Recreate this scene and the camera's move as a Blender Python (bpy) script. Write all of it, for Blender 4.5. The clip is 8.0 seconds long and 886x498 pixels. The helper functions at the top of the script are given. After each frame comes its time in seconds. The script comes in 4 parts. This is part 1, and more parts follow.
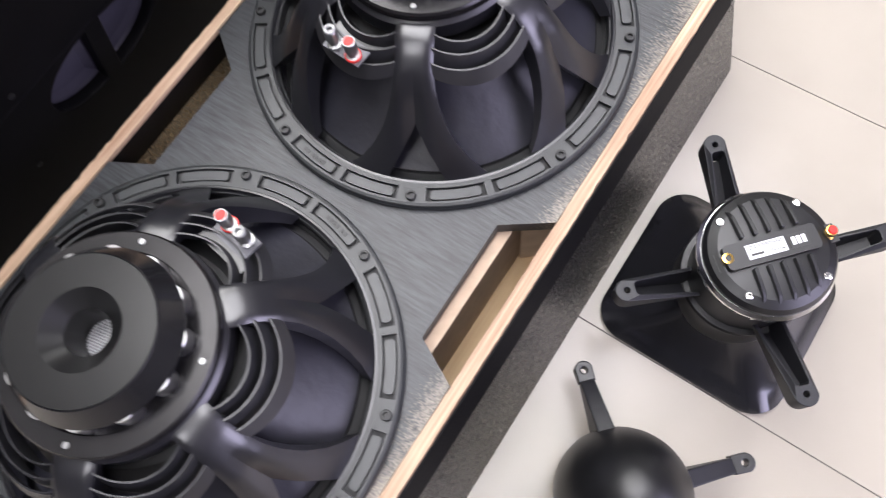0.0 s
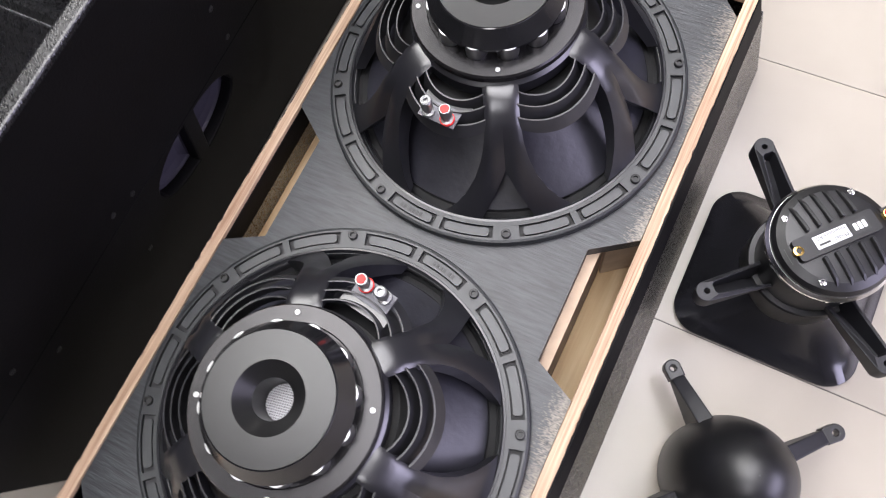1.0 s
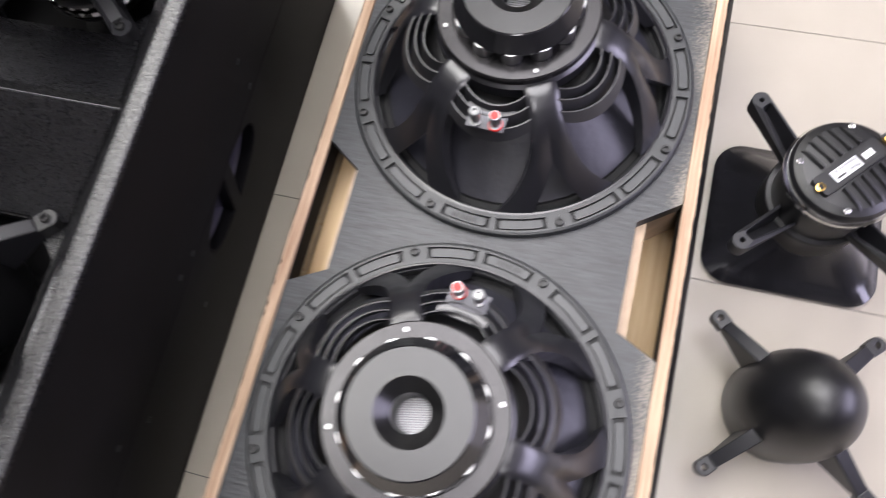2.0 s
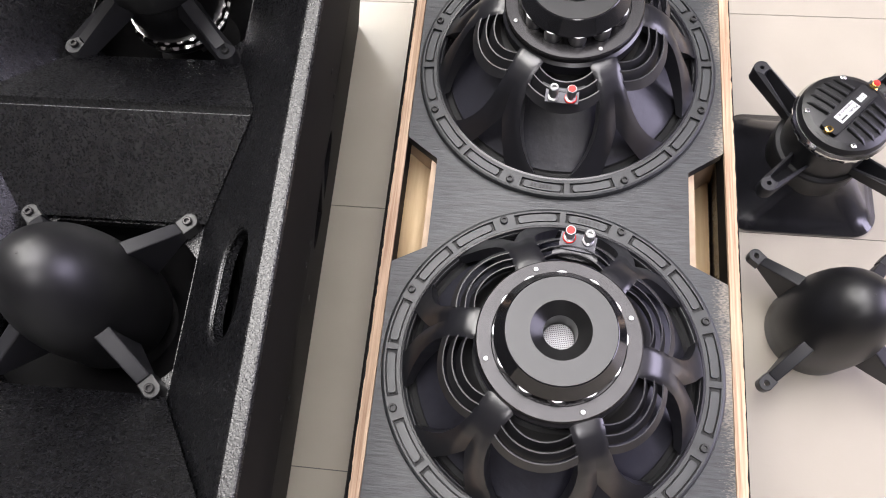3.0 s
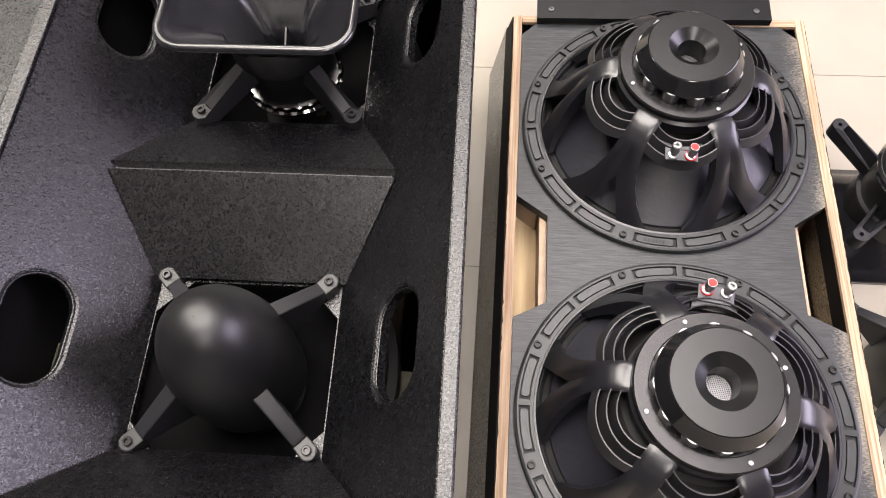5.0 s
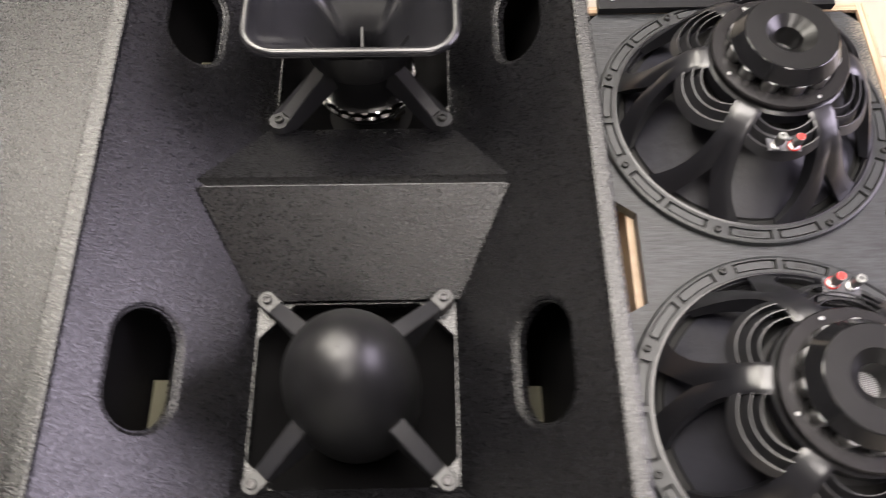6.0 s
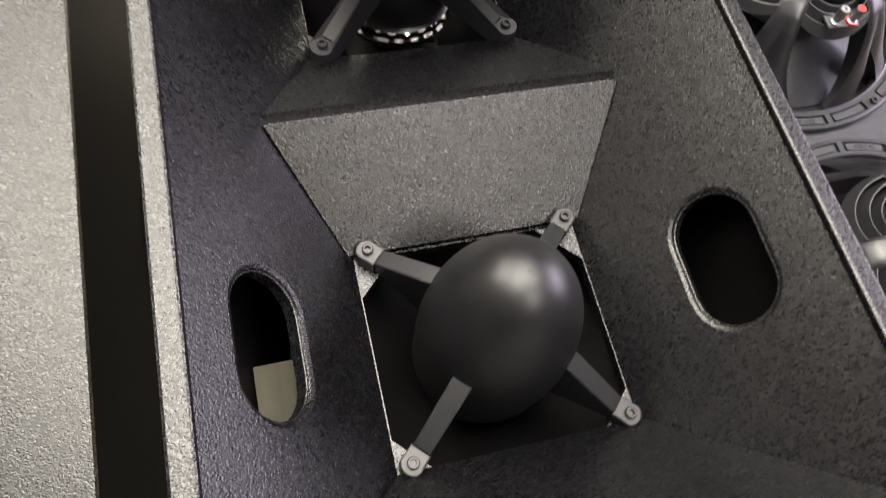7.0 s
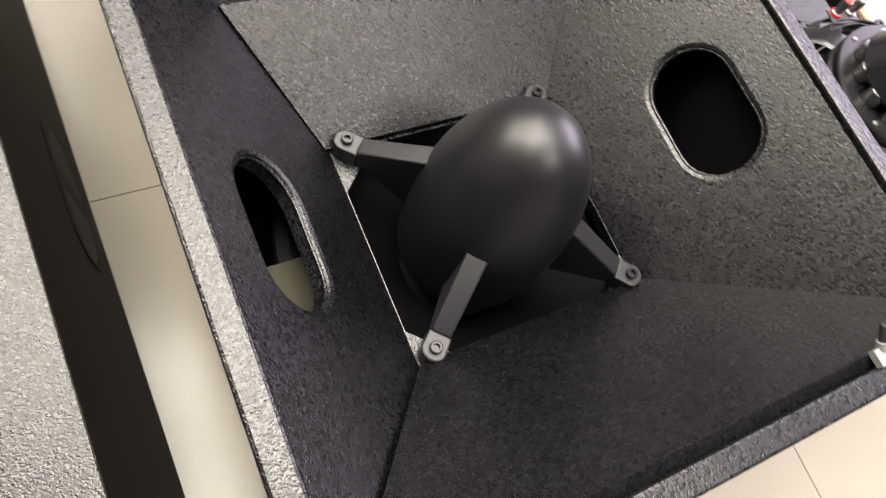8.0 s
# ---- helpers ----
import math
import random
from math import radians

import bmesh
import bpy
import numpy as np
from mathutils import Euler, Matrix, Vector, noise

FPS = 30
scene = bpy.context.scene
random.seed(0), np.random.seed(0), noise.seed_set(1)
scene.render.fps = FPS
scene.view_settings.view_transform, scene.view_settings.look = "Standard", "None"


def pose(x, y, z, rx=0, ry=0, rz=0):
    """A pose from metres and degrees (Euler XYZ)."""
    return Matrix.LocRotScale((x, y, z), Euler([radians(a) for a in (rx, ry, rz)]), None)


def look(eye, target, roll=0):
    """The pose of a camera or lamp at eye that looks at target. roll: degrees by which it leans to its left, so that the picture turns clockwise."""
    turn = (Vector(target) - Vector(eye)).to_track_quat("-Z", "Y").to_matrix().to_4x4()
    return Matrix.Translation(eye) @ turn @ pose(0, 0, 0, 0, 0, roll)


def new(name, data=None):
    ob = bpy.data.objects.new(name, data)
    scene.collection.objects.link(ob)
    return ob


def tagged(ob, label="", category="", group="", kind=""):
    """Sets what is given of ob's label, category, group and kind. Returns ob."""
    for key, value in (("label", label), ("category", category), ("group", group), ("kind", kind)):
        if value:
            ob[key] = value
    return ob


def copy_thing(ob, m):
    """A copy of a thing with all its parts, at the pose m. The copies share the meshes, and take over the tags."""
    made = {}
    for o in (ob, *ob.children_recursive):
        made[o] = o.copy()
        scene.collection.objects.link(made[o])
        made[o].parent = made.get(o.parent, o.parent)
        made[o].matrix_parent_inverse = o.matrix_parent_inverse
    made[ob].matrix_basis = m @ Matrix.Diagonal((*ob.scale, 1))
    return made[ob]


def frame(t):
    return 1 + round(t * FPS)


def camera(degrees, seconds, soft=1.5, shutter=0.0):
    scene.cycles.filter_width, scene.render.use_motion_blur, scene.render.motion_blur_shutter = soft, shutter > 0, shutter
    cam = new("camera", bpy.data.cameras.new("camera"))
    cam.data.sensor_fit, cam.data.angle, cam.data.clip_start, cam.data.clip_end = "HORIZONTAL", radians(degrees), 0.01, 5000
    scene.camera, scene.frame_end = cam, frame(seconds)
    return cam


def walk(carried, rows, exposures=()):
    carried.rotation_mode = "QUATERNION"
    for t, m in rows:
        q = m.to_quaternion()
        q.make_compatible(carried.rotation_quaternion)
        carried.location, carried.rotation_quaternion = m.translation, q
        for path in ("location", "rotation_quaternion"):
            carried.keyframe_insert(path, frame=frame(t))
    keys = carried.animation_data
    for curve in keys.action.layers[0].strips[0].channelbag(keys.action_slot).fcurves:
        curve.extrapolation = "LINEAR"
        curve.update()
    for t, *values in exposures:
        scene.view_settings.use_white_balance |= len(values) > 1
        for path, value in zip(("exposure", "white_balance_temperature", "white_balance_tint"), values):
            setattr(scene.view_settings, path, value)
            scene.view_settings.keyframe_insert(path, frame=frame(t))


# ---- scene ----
cam = camera(63.3, 8.0, soft=1.0, shutter=0.5)
PATH = [
    (0, (0.284, 0.068, 0.843), (-0.193, 0.516, -1.047), -14.0),
    (0.5, (0.243, 0.044, 0.889), (-0.263, 0.492, -0.994), -18.7),
    (1, (0.208, 0.03, 0.926), (-0.288, 0.491, -0.956), -22.1),
    (1.5, (0.187, 0.017, 0.951), (-0.247, 0.51, -0.938), -21.7),
    (2, (0.101, -0.028, 0.972), (-0.253, 0.517, -0.919), -19.9),
    (2.2, (0.039, -0.063, 0.996), (-0.278, 0.503, -0.896), -19.0),
    (3.3, (-0.067, -0.19, 1.067), (-0.255, 0.549, -0.782), -9.7),
    (3.5, (-0.099, -0.195, 1.072), (-0.28, 0.569, -0.767), -9.1),
    (4, (-0.199, -0.212, 1.086), (-0.368, 0.596, -0.736), -8.4),
    (4.2, (-0.217, -0.209, 1.092), (-0.392, 0.596, -0.73), -9.1),
    (5.3, (-0.221, -0.192, 1.072), (-0.362, 0.664, -0.73), -5.8),
    (5.5, (-0.242, -0.191, 1.068), (-0.369, 0.665, -0.735), -5.1),
    (6, (-0.394, -0.166, 1.053), (-0.418, 0.668, -0.765), -2.0),
    (6.5, (-0.554, -0.158, 1.006), (-0.412, 0.666, -0.811), 3.8),
    (7, (-0.626, -0.152, 0.931), (-0.281, 0.606, -0.888), 13.1),
    (7.5, (-0.69, -0.171, 0.888), (-0.195, 0.493, -0.932), 21.2),
    (8, (-0.735, -0.165, 0.866), (-0.048, 0.37, -0.935), 31.8),
]
EXPOSURES = [(0.0, -0.28, 5950, 13), (2.0, -0.26, 6050, 13), (4.0, -0.17, 6300, 13), (5.5, -0.04, 6600, 14), (6.5, 0.10, 6650, 9), (8.0, 0.22, 6750, 10)]
walk(cam, [(t, look(eye, target, roll)) for t, eye, target, roll in PATH], EXPOSURES)


# ---- light ----
world = bpy.data.worlds.new("world")
scene.world = world
world.use_nodes = True
sky = world.node_tree.nodes.new("ShaderNodeTexSky")
sky.sky_type, sky.sun_disc, sky.sun_elevation, sky.sun_rotation = "NISHITA", False, radians(40), radians(70)
world.node_tree.links.new(sky.outputs[0], world.node_tree.nodes["Background"].inputs[0])
world.node_tree.nodes["Background"].inputs[1].default_value = 0.12


def area_lamp(name, m, w, h, watts, colour):
    data = bpy.data.lights.new(name, "AREA")
    data.shape, data.size, data.size_y, data.energy, data.color = "RECTANGLE", w, h, watts, colour
    ob = new(name, data)
    ob.matrix_world = m
    return ob


CEIL = 2.75
# Panels out of view, added where they brighten rims, ridge and cabinet tops.
LAMPS = [(0.40, 0.35), (0.40, 1.55), (-0.26, 0.35), (-0.26, 1.55), (-0.92, 0.35), (-1.60, 1.35), (-2.40, 1.60), (-1.30, 2.75), (0.30, -1.45)]
WATTS = [9, 5.5, 12, 9, 21, 28, 17, 38, 17]
for (lx, ly), watts in zip(LAMPS, WATTS):
    tint = (1.0, 0.955, 0.82) if lx < -0.8 else (1.0, 0.945, 0.90)    # the panels over the far side are yellower
    area_lamp("panel_lamp", pose(lx, ly, CEIL - 0.03), 0.55, 1.15, watts, tint)
area_lamp("window_lamp", look((2.95, 0.5, 1.55), (0, 0.5, 1.2)), 2.2, 1.5, 104, (1.0, 0.89, 1.12))


# ---- materials ----
def material(name, colour, rough=0.5, metal=0.0, grain=0.0, grain_size=0.002, vary=0.15, vary_size=0.05, coat=0.0, spec=0.5, rough_vary=0.0, depth=0.5):
    mat = bpy.data.materials.new(name)
    mat.use_nodes = True
    tree = mat.node_tree
    bsdf = tree.nodes["Principled BSDF"]
    bsdf.inputs["Roughness"].default_value = rough
    bsdf.inputs["Metallic"].default_value = metal
    bsdf.inputs["Coat Weight"].default_value = coat
    bsdf.inputs["Specular IOR Level"].default_value = spec
    co = tree.nodes.new("ShaderNodeTexCoord")
    big = tree.nodes.new("ShaderNodeTexNoise")
    big.inputs["Scale"].default_value = 1 / vary_size
    big.inputs["Detail"].default_value = 6
    tree.links.new(co.outputs["Object"], big.inputs["Vector"])
    ramp = tree.nodes.new("ShaderNodeMapRange")
    ramp.inputs["From Min"].default_value, ramp.inputs["From Max"].default_value = 0.3, 0.7
    ramp.inputs["To Min"].default_value, ramp.inputs["To Max"].default_value = 1 - vary, 1 + vary
    tree.links.new(big.outputs[0], ramp.inputs[0])
    mul = tree.nodes.new("ShaderNodeVectorMath")
    mul.operation = "SCALE"
    mul.inputs[0].default_value = colour
    tree.links.new(ramp.outputs[0], mul.inputs["Scale"])
    tree.links.new(mul.outputs[0], bsdf.inputs["Base Color"])
    if rough_vary:
        rr = tree.nodes.new("ShaderNodeMapRange")
        rr.inputs["From Min"].default_value, rr.inputs["From Max"].default_value = 0.3, 0.7
        rr.inputs["To Min"].default_value, rr.inputs["To Max"].default_value = rough - rough_vary, rough + rough_vary
        tree.links.new(big.outputs[0], rr.inputs[0])
        tree.links.new(rr.outputs[0], bsdf.inputs["Roughness"])
    if grain:
        fine = tree.nodes.new("ShaderNodeTexNoise")
        fine.inputs["Scale"].default_value = 1 / grain_size
        fine.inputs["Detail"].default_value = 3
        tree.links.new(co.outputs["Object"], fine.inputs["Vector"])
        bump = tree.nodes.new("ShaderNodeBump")
        bump.inputs["Strength"].default_value = grain
        bump.inputs["Distance"].default_value = grain_size * depth
        tree.links.new(fine.outputs[0], bump.inputs["Height"])
        tree.links.new(bump.outputs[0], bsdf.inputs["Normal"])
    return mat


def streaked(name, dark, light, scale, rough=0.6, bump_strength=0.2):
    """Wood or brushed surface: noise stretched along one axis of the object."""
    mat = bpy.data.materials.new(name)
    mat.use_nodes = True
    tree = mat.node_tree
    bsdf = tree.nodes["Principled BSDF"]
    bsdf.inputs["Roughness"].default_value = rough
    co = tree.nodes.new("ShaderNodeTexCoord")
    mapping = tree.nodes.new("ShaderNodeMapping")
    mapping.inputs["Scale"].default_value = scale
    tree.links.new(co.outputs["Object"], mapping.inputs["Vector"])
    n = tree.nodes.new("ShaderNodeTexNoise")
    n.inputs["Scale"].default_value = 1.0
    n.inputs["Detail"].default_value = 5
    n.inputs["Roughness"].default_value = 0.6
    tree.links.new(mapping.outputs[0], n.inputs["Vector"])
    ramp = tree.nodes.new("ShaderNodeValToRGB")
    ramp.color_ramp.elements[0].position, ramp.color_ramp.elements[1].position = 0.33, 0.68
    ramp.color_ramp.elements[0].color = (*dark, 1)
    ramp.color_ramp.elements[1].color = (*light, 1)
    tree.links.new(n.outputs[0], ramp.inputs[0])
    tree.links.new(ramp.outputs[0], bsdf.inputs["Base Color"])
    bump = tree.nodes.new("ShaderNodeBump")
    bump.inputs["Strength"].default_value, bump.inputs["Distance"].default_value = bump_strength, 0.001
    tree.links.new(n.outputs[0], bump.inputs["Height"])
    tree.links.new(bump.outputs[0], bsdf.inputs["Normal"])
    return mat




def grit_paint(name, dark, light, size, rough, spec):
    """Structured black paint: fine raised beads, some coloured paler to stand for glints, with faint larger clouds."""
    mat = bpy.data.materials.new(name)
    mat.use_nodes = True
    tree = mat.node_tree
    bsdf = tree.nodes["Principled BSDF"]
    bsdf.inputs["Specular IOR Level"].default_value = spec
    co = tree.nodes.new("ShaderNodeTexCoord")
    wob = tree.nodes.new("ShaderNodeTexNoise")
    wob.inputs["Scale"].default_value, wob.inputs["Detail"].default_value = 0.45 / size, 2
    tree.links.new(co.outputs["Object"], wob.inputs["Vector"])
    shift = tree.nodes.new("ShaderNodeVectorMath")
    shift.operation = "MULTIPLY_ADD"
    tree.links.new(wob.outputs["Color"], shift.inputs[0])
    shift.inputs[1].default_value = (size * 2.2,) * 3
    tree.links.new(co.outputs["Object"], shift.inputs[2])
    bead = tree.nodes.new("ShaderNodeTexVoronoi")
    bead.inputs["Scale"].default_value = 1 / size
    tree.links.new(shift.outputs[0], bead.inputs["Vector"])
    fine = tree.nodes.new("ShaderNodeTexNoise")
    fine.inputs["Scale"].default_value, fine.inputs["Detail"].default_value = 1.0 / size, 3
    tree.links.new(co.outputs["Object"], fine.inputs["Vector"])
    height = tree.nodes.new("ShaderNodeMath")
    height.operation = "SUBTRACT"
    soft_fine = tree.nodes.new("ShaderNodeMath")
    soft_fine.operation = "MULTIPLY"
    soft_fine.inputs[1].default_value = 0.5
    tree.links.new(fine.outputs[0], soft_fine.inputs[0])
    tree.links.new(soft_fine.outputs[0], height.inputs[0])
    soft_bead = tree.nodes.new("ShaderNodeMath")
    soft_bead.operation = "MULTIPLY"
    soft_bead.inputs[1].default_value = 0.9
    tree.links.new(bead.outputs["Distance"], soft_bead.inputs[0])
    tree.links.new(soft_bead.outputs[0], height.inputs[1])
    bump = tree.nodes.new("ShaderNodeBump")
    bump.inputs["Strength"].default_value, bump.inputs["Distance"].default_value = 0.65, size * 0.24
    tree.links.new(height.outputs[0], bump.inputs["Height"])
    tree.links.new(bump.outputs[0], bsdf.inputs["Normal"])
    sep = tree.nodes.new("ShaderNodeSeparateColor")
    tree.links.new(bead.outputs["Color"], sep.inputs[0])
    cloud = tree.nodes.new("ShaderNodeTexNoise")
    cloud.inputs["Scale"].default_value, cloud.inputs["Detail"].default_value = 22, 4
    tree.links.new(co.outputs["Object"], cloud.inputs["Vector"])
    mixin = tree.nodes.new("ShaderNodeMath")
    mixin.operation = "MULTIPLY_ADD"
    tree.links.new(cloud.outputs[0], mixin.inputs[0])
    mixin.inputs[1].default_value = 0.35
    tree.links.new(sep.outputs[0], mixin.inputs[2])
    ramp = tree.nodes.new("ShaderNodeValToRGB")
    el = ramp.color_ramp.elements
    el[0].position, el[1].position = 0.55, 1.0
    el[0].color, el[1].color = (*dark, 1), (*light, 1)
    scale = tree.nodes.new("ShaderNodeMath")
    scale.operation = "MULTIPLY"
    scale.inputs[1].default_value = 0.85
    tree.links.new(mixin.outputs[0], scale.inputs[0])
    tree.links.new(scale.outputs[0], ramp.inputs[0])
    tree.links.new(ramp.outputs[0], bsdf.inputs["Base Color"])
    rr = tree.nodes.new("ShaderNodeMapRange")
    rr.inputs["To Min"].default_value, rr.inputs["To Max"].default_value = rough - 0.07, rough + 0.12
    tree.links.new(sep.outputs[1], rr.inputs[0])
    tree.links.new(rr.outputs[0], bsdf.inputs["Roughness"])
    return mat


PAINT = grit_paint("textured_black_paint", (0.0018, 0.0018, 0.0022), (0.0085, 0.0084, 0.0103), 0.0017, 0.27, 0.64)
SMOOTH_PAINT = material("smooth_black_paint", (0.0032, 0.0031, 0.0034), 0.6, spec=0.12, grain=0.15, grain_size=0.003, vary=0.3, vary_size=0.08)
BOARD = material("black_board_paint", (0.004, 0.004, 0.005), 0.45, spec=0.25, grain=0.1, grain_size=0.002, vary=0.3, vary_size=0.03)
# Slightly paler black paint: the highlight on the port edges is coloured in.
LIPSHINE = grit_paint("port_lip_highlight", (0.002, 0.002, 0.0024), (0.013, 0.013, 0.0145), 0.0017, 0.25, 0.65)
BASKET = material("cast_black_basket", (0.009, 0.009, 0.011), 0.30, grain=0.06, grain_size=0.0012, vary=0.2, vary_size=0.03, spec=0.75)
RIB = material("cast_black_rib", (0.015, 0.015, 0.017), 0.42, grain=0.05, grain_size=0.001, vary=0.2, vary_size=0.02, spec=0.6)
PANEL = material("flange_panel_coating", (0.024, 0.026, 0.027), 0.42, grain=0.1, grain_size=0.001, vary=0.15, vary_size=0.02)
FLANGE = material("flange_coating", (0.016, 0.0175, 0.0185), 0.42, grain=0.1, grain_size=0.001, vary=0.15, vary_size=0.02)
PLATE = material("plated_black_steel", (0.026, 0.025, 0.026), 0.26, metal=0.6, grain=0.03, grain_size=0.001, vary=0.12, vary_size=0.02)
GLOSS = material("gloss_black_steel", (0.008, 0.008, 0.009), 0.12, grain=0.02, grain_size=0.003, vary=0.2, spec=0.7)
TOPDISC = material("satin_black_steel", (0.007, 0.007, 0.0072), 0.28, metal=0.15, grain=0.04, grain_size=0.0008, vary=0.12, vary_size=0.015)
CHROME = material("chrome", (0.82, 0.82, 0.8), 0.12, metal=1.0, vary=0.05)
BRACKET = material("dark_zinc", (0.10, 0.10, 0.11), 0.55, metal=0.5, vary=0.15)
BRASS = material("gold_plated_brass", (0.8, 0.55, 0.16), 0.25, metal=1.0, vary=0.08)
POST = material("nickel_post", (0.38, 0.38, 0.38), 0.36, metal=1.0, vary=0.08)
RED = material("red_plastic", (0.72, 0.035, 0.03), 0.5, spec=0.25, vary=0.05)
CLEAR = material("white_plastic", (0.24, 0.245, 0.24), 0.4, vary=0.05)
CONE = material("paper_cone", (0.015, 0.015, 0.021), 0.42, grain=0.10, grain_size=0.012, vary=0.3, vary_size=0.03)
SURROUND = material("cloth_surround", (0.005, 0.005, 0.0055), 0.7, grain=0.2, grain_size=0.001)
PLASTIC = material("matte_black_plastic", (0.0050, 0.0050, 0.0058), 0.41, spec=0.55, grain=0.06, grain_size=0.0008, vary=0.12, vary_size=0.04)
ARM = material("moulded_grey_plastic", (0.012, 0.012, 0.0145), 0.50, spec=0.42, grain=0.08, grain_size=0.0008, vary=0.12, vary_size=0.03)
HORN = material("glossy_black_plastic", (0.010, 0.010, 0.012), 0.22, spec=0.75, grain=0.03, grain_size=0.002, vary=0.2, vary_size=0.04, rough_vary=0.03)
POCKET = material("pocket_plastic", (0.07, 0.066, 0.085), 0.24, vary=0.1)
SCREW = material("dark_screw", (0.010, 0.010, 0.010), 0.5, metal=0.1, vary=0.1)
LABEL = material("silver_label", (0.55, 0.56, 0.58), 0.4, metal=0.3, vary=0.06)
PRINT = material("dark_print", (0.02, 0.02, 0.02), 0.5, vary=0.05)
WHITE_PRINT = material("white_print", (0.7, 0.7, 0.7), 0.5, vary=0.05)
MDF = material("raw_mdf", (0.46, 0.35, 0.25), 0.75, grain=0.15, grain_size=0.002, vary=0.1, vary_size=0.02)
PLY = streaked("raw_plywood_face", (0.42, 0.29, 0.15), (0.58, 0.44, 0.26), (60, 4, 60), 0.7)
PLYEDGE_X = streaked("plywood_edge_layers", (0.21, 0.12, 0.068), (0.52, 0.385, 0.265), (320, 6, 40), 0.7, 0.3)
# Raw plywood with the shade inside the ports put into its colour.
SHADEPLY = streaked("shade_darkened_plywood", (0.042, 0.040, 0.022), (0.078, 0.072, 0.042), (40, 5, 60), 0.7)
WORN = material("worn_paint_edge", (0.10, 0.10, 0.104), 0.5, grain=0.5, grain_size=0.002, vary=0.6, vary_size=0.006)
PLYEDGE_Y = streaked("plywood_edge_layers_end", (0.21, 0.12, 0.068), (0.52, 0.385, 0.265), (6, 320, 40), 0.7, 0.3)
STAIN = streaked("stained_black_wood", (0.0105, 0.0115, 0.0125), (0.035, 0.038, 0.041), (38, 330, 40), 0.45, 0.6)


def add_bare_edges(mat):
    """Bare pale wood showing through the stain towards one long edge of the board, in ragged patches."""
    tree = mat.node_tree
    bsdf = tree.nodes["Principled BSDF"]
    src = bsdf.inputs["Base Color"].links[0].from_socket
    co = tree.nodes.new("ShaderNodeTexCoord")
    sep = tree.nodes.new("ShaderNodeSeparateXYZ")
    tree.links.new(co.outputs["Object"], sep.inputs[0])
    rng = tree.nodes.new("ShaderNodeMapRange")
    rng.inputs["From Min"].default_value, rng.inputs["From Max"].default_value = 0.165, 0.215
    tree.links.new(sep.outputs[0], rng.inputs[0])
    speck = tree.nodes.new("ShaderNodeTexNoise")
    speck.inputs["Scale"].default_value, speck.inputs["Detail"].default_value = 620, 3
    drawn = tree.nodes.new("ShaderNodeMapping")
    drawn.inputs["Scale"].default_value = (0.40, 1.0, 1.0)
    tree.links.new(co.outputs["Object"], drawn.inputs["Vector"])
    tree.links.new(drawn.outputs[0], speck.inputs["Vector"])
    patch = tree.nodes.new("ShaderNodeTexNoise")
    patch.inputs["Scale"].default_value, patch.inputs["Detail"].default_value = 9, 2
    tree.links.new(co.outputs["Object"], patch.inputs["Vector"])
    a = tree.nodes.new("ShaderNodeMath")
    a.operation = "MULTIPLY_ADD"
    tree.links.new(patch.outputs[0], a.inputs[0])
    a.inputs[1].default_value = 0.9
    tree.links.new(speck.outputs[0], a.inputs[2])
    b = tree.nodes.new("ShaderNodeMath")
    b.operation = "MULTIPLY_ADD"
    tree.links.new(rng.outputs[0], b.inputs[0])
    b.inputs[1].default_value = 0.75
    tree.links.new(a.outputs[0], b.inputs[2])
    cut = tree.nodes.new("ShaderNodeMapRange")
    cut.inputs["From Min"].default_value, cut.inputs["From Max"].default_value = 1.30, 2.00
    tree.links.new(b.outputs[0], cut.inputs[0])
    mix = tree.nodes.new("ShaderNodeMix")
    mix.data_type = "RGBA"
    tree.links.new(cut.outputs[0], mix.inputs[0])
    tree.links.new(src, mix.inputs[6])
    mix.inputs[7].default_value = (0.36, 0.31, 0.24, 1)
    tree.links.new(mix.outputs[2], bsdf.inputs["Base Color"])


add_bare_edges(STAIN)
MESH = material("dust_mesh", (0.28, 0.28, 0.29), 0.35, metal=0.8, grain=1.0, grain_size=0.0012)
TILE = material("polished_floor_tile", (0.335, 0.306, 0.258), 0.22, spec=0.35, grain=0.03, grain_size=0.004, vary=0.035, vary_size=0.12, rough_vary=0.04)
JOINT = material("tile_joint", (0.10, 0.095, 0.09), 0.9, grain=0.3, grain_size=0.002)
WALL = material("darkened_wall_paint", (0.11, 0.105, 0.10), 0.8, grain=0.1, grain_size=0.01, vary=0.03, vary_size=0.5)
CREAM = material("white_ceiling_paint", (0.55, 0.55, 0.55), 0.85, grain=0.05, grain_size=0.01, vary=0.03, vary_size=0.5)
FRAME = material("window_frame_paint", (0.6, 0.6, 0.6), 0.4, vary=0.05)


def glowing(name, colour, strength):
    mat = bpy.data.materials.new(name)
    mat.use_nodes = True
    b = mat.node_tree.nodes["Principled BSDF"]
    b.inputs["Emission Color"].default_value = (*colour, 1)
    b.inputs["Emission Strength"].default_value = strength
    return mat


GLOW = glowing("lit_diffuser", (1.0, 0.945, 0.89), 12.0)


# ---- building helpers ----
def finish(bm, sharp=18):
    bmesh.ops.recalc_face_normals(bm, faces=bm.faces)
    limit = radians(sharp)
    for f in bm.faces:
        f.smooth = True
    for e in bm.edges:
        e.smooth = len(e.link_faces) == 2 and e.calc_face_angle(0) < limit


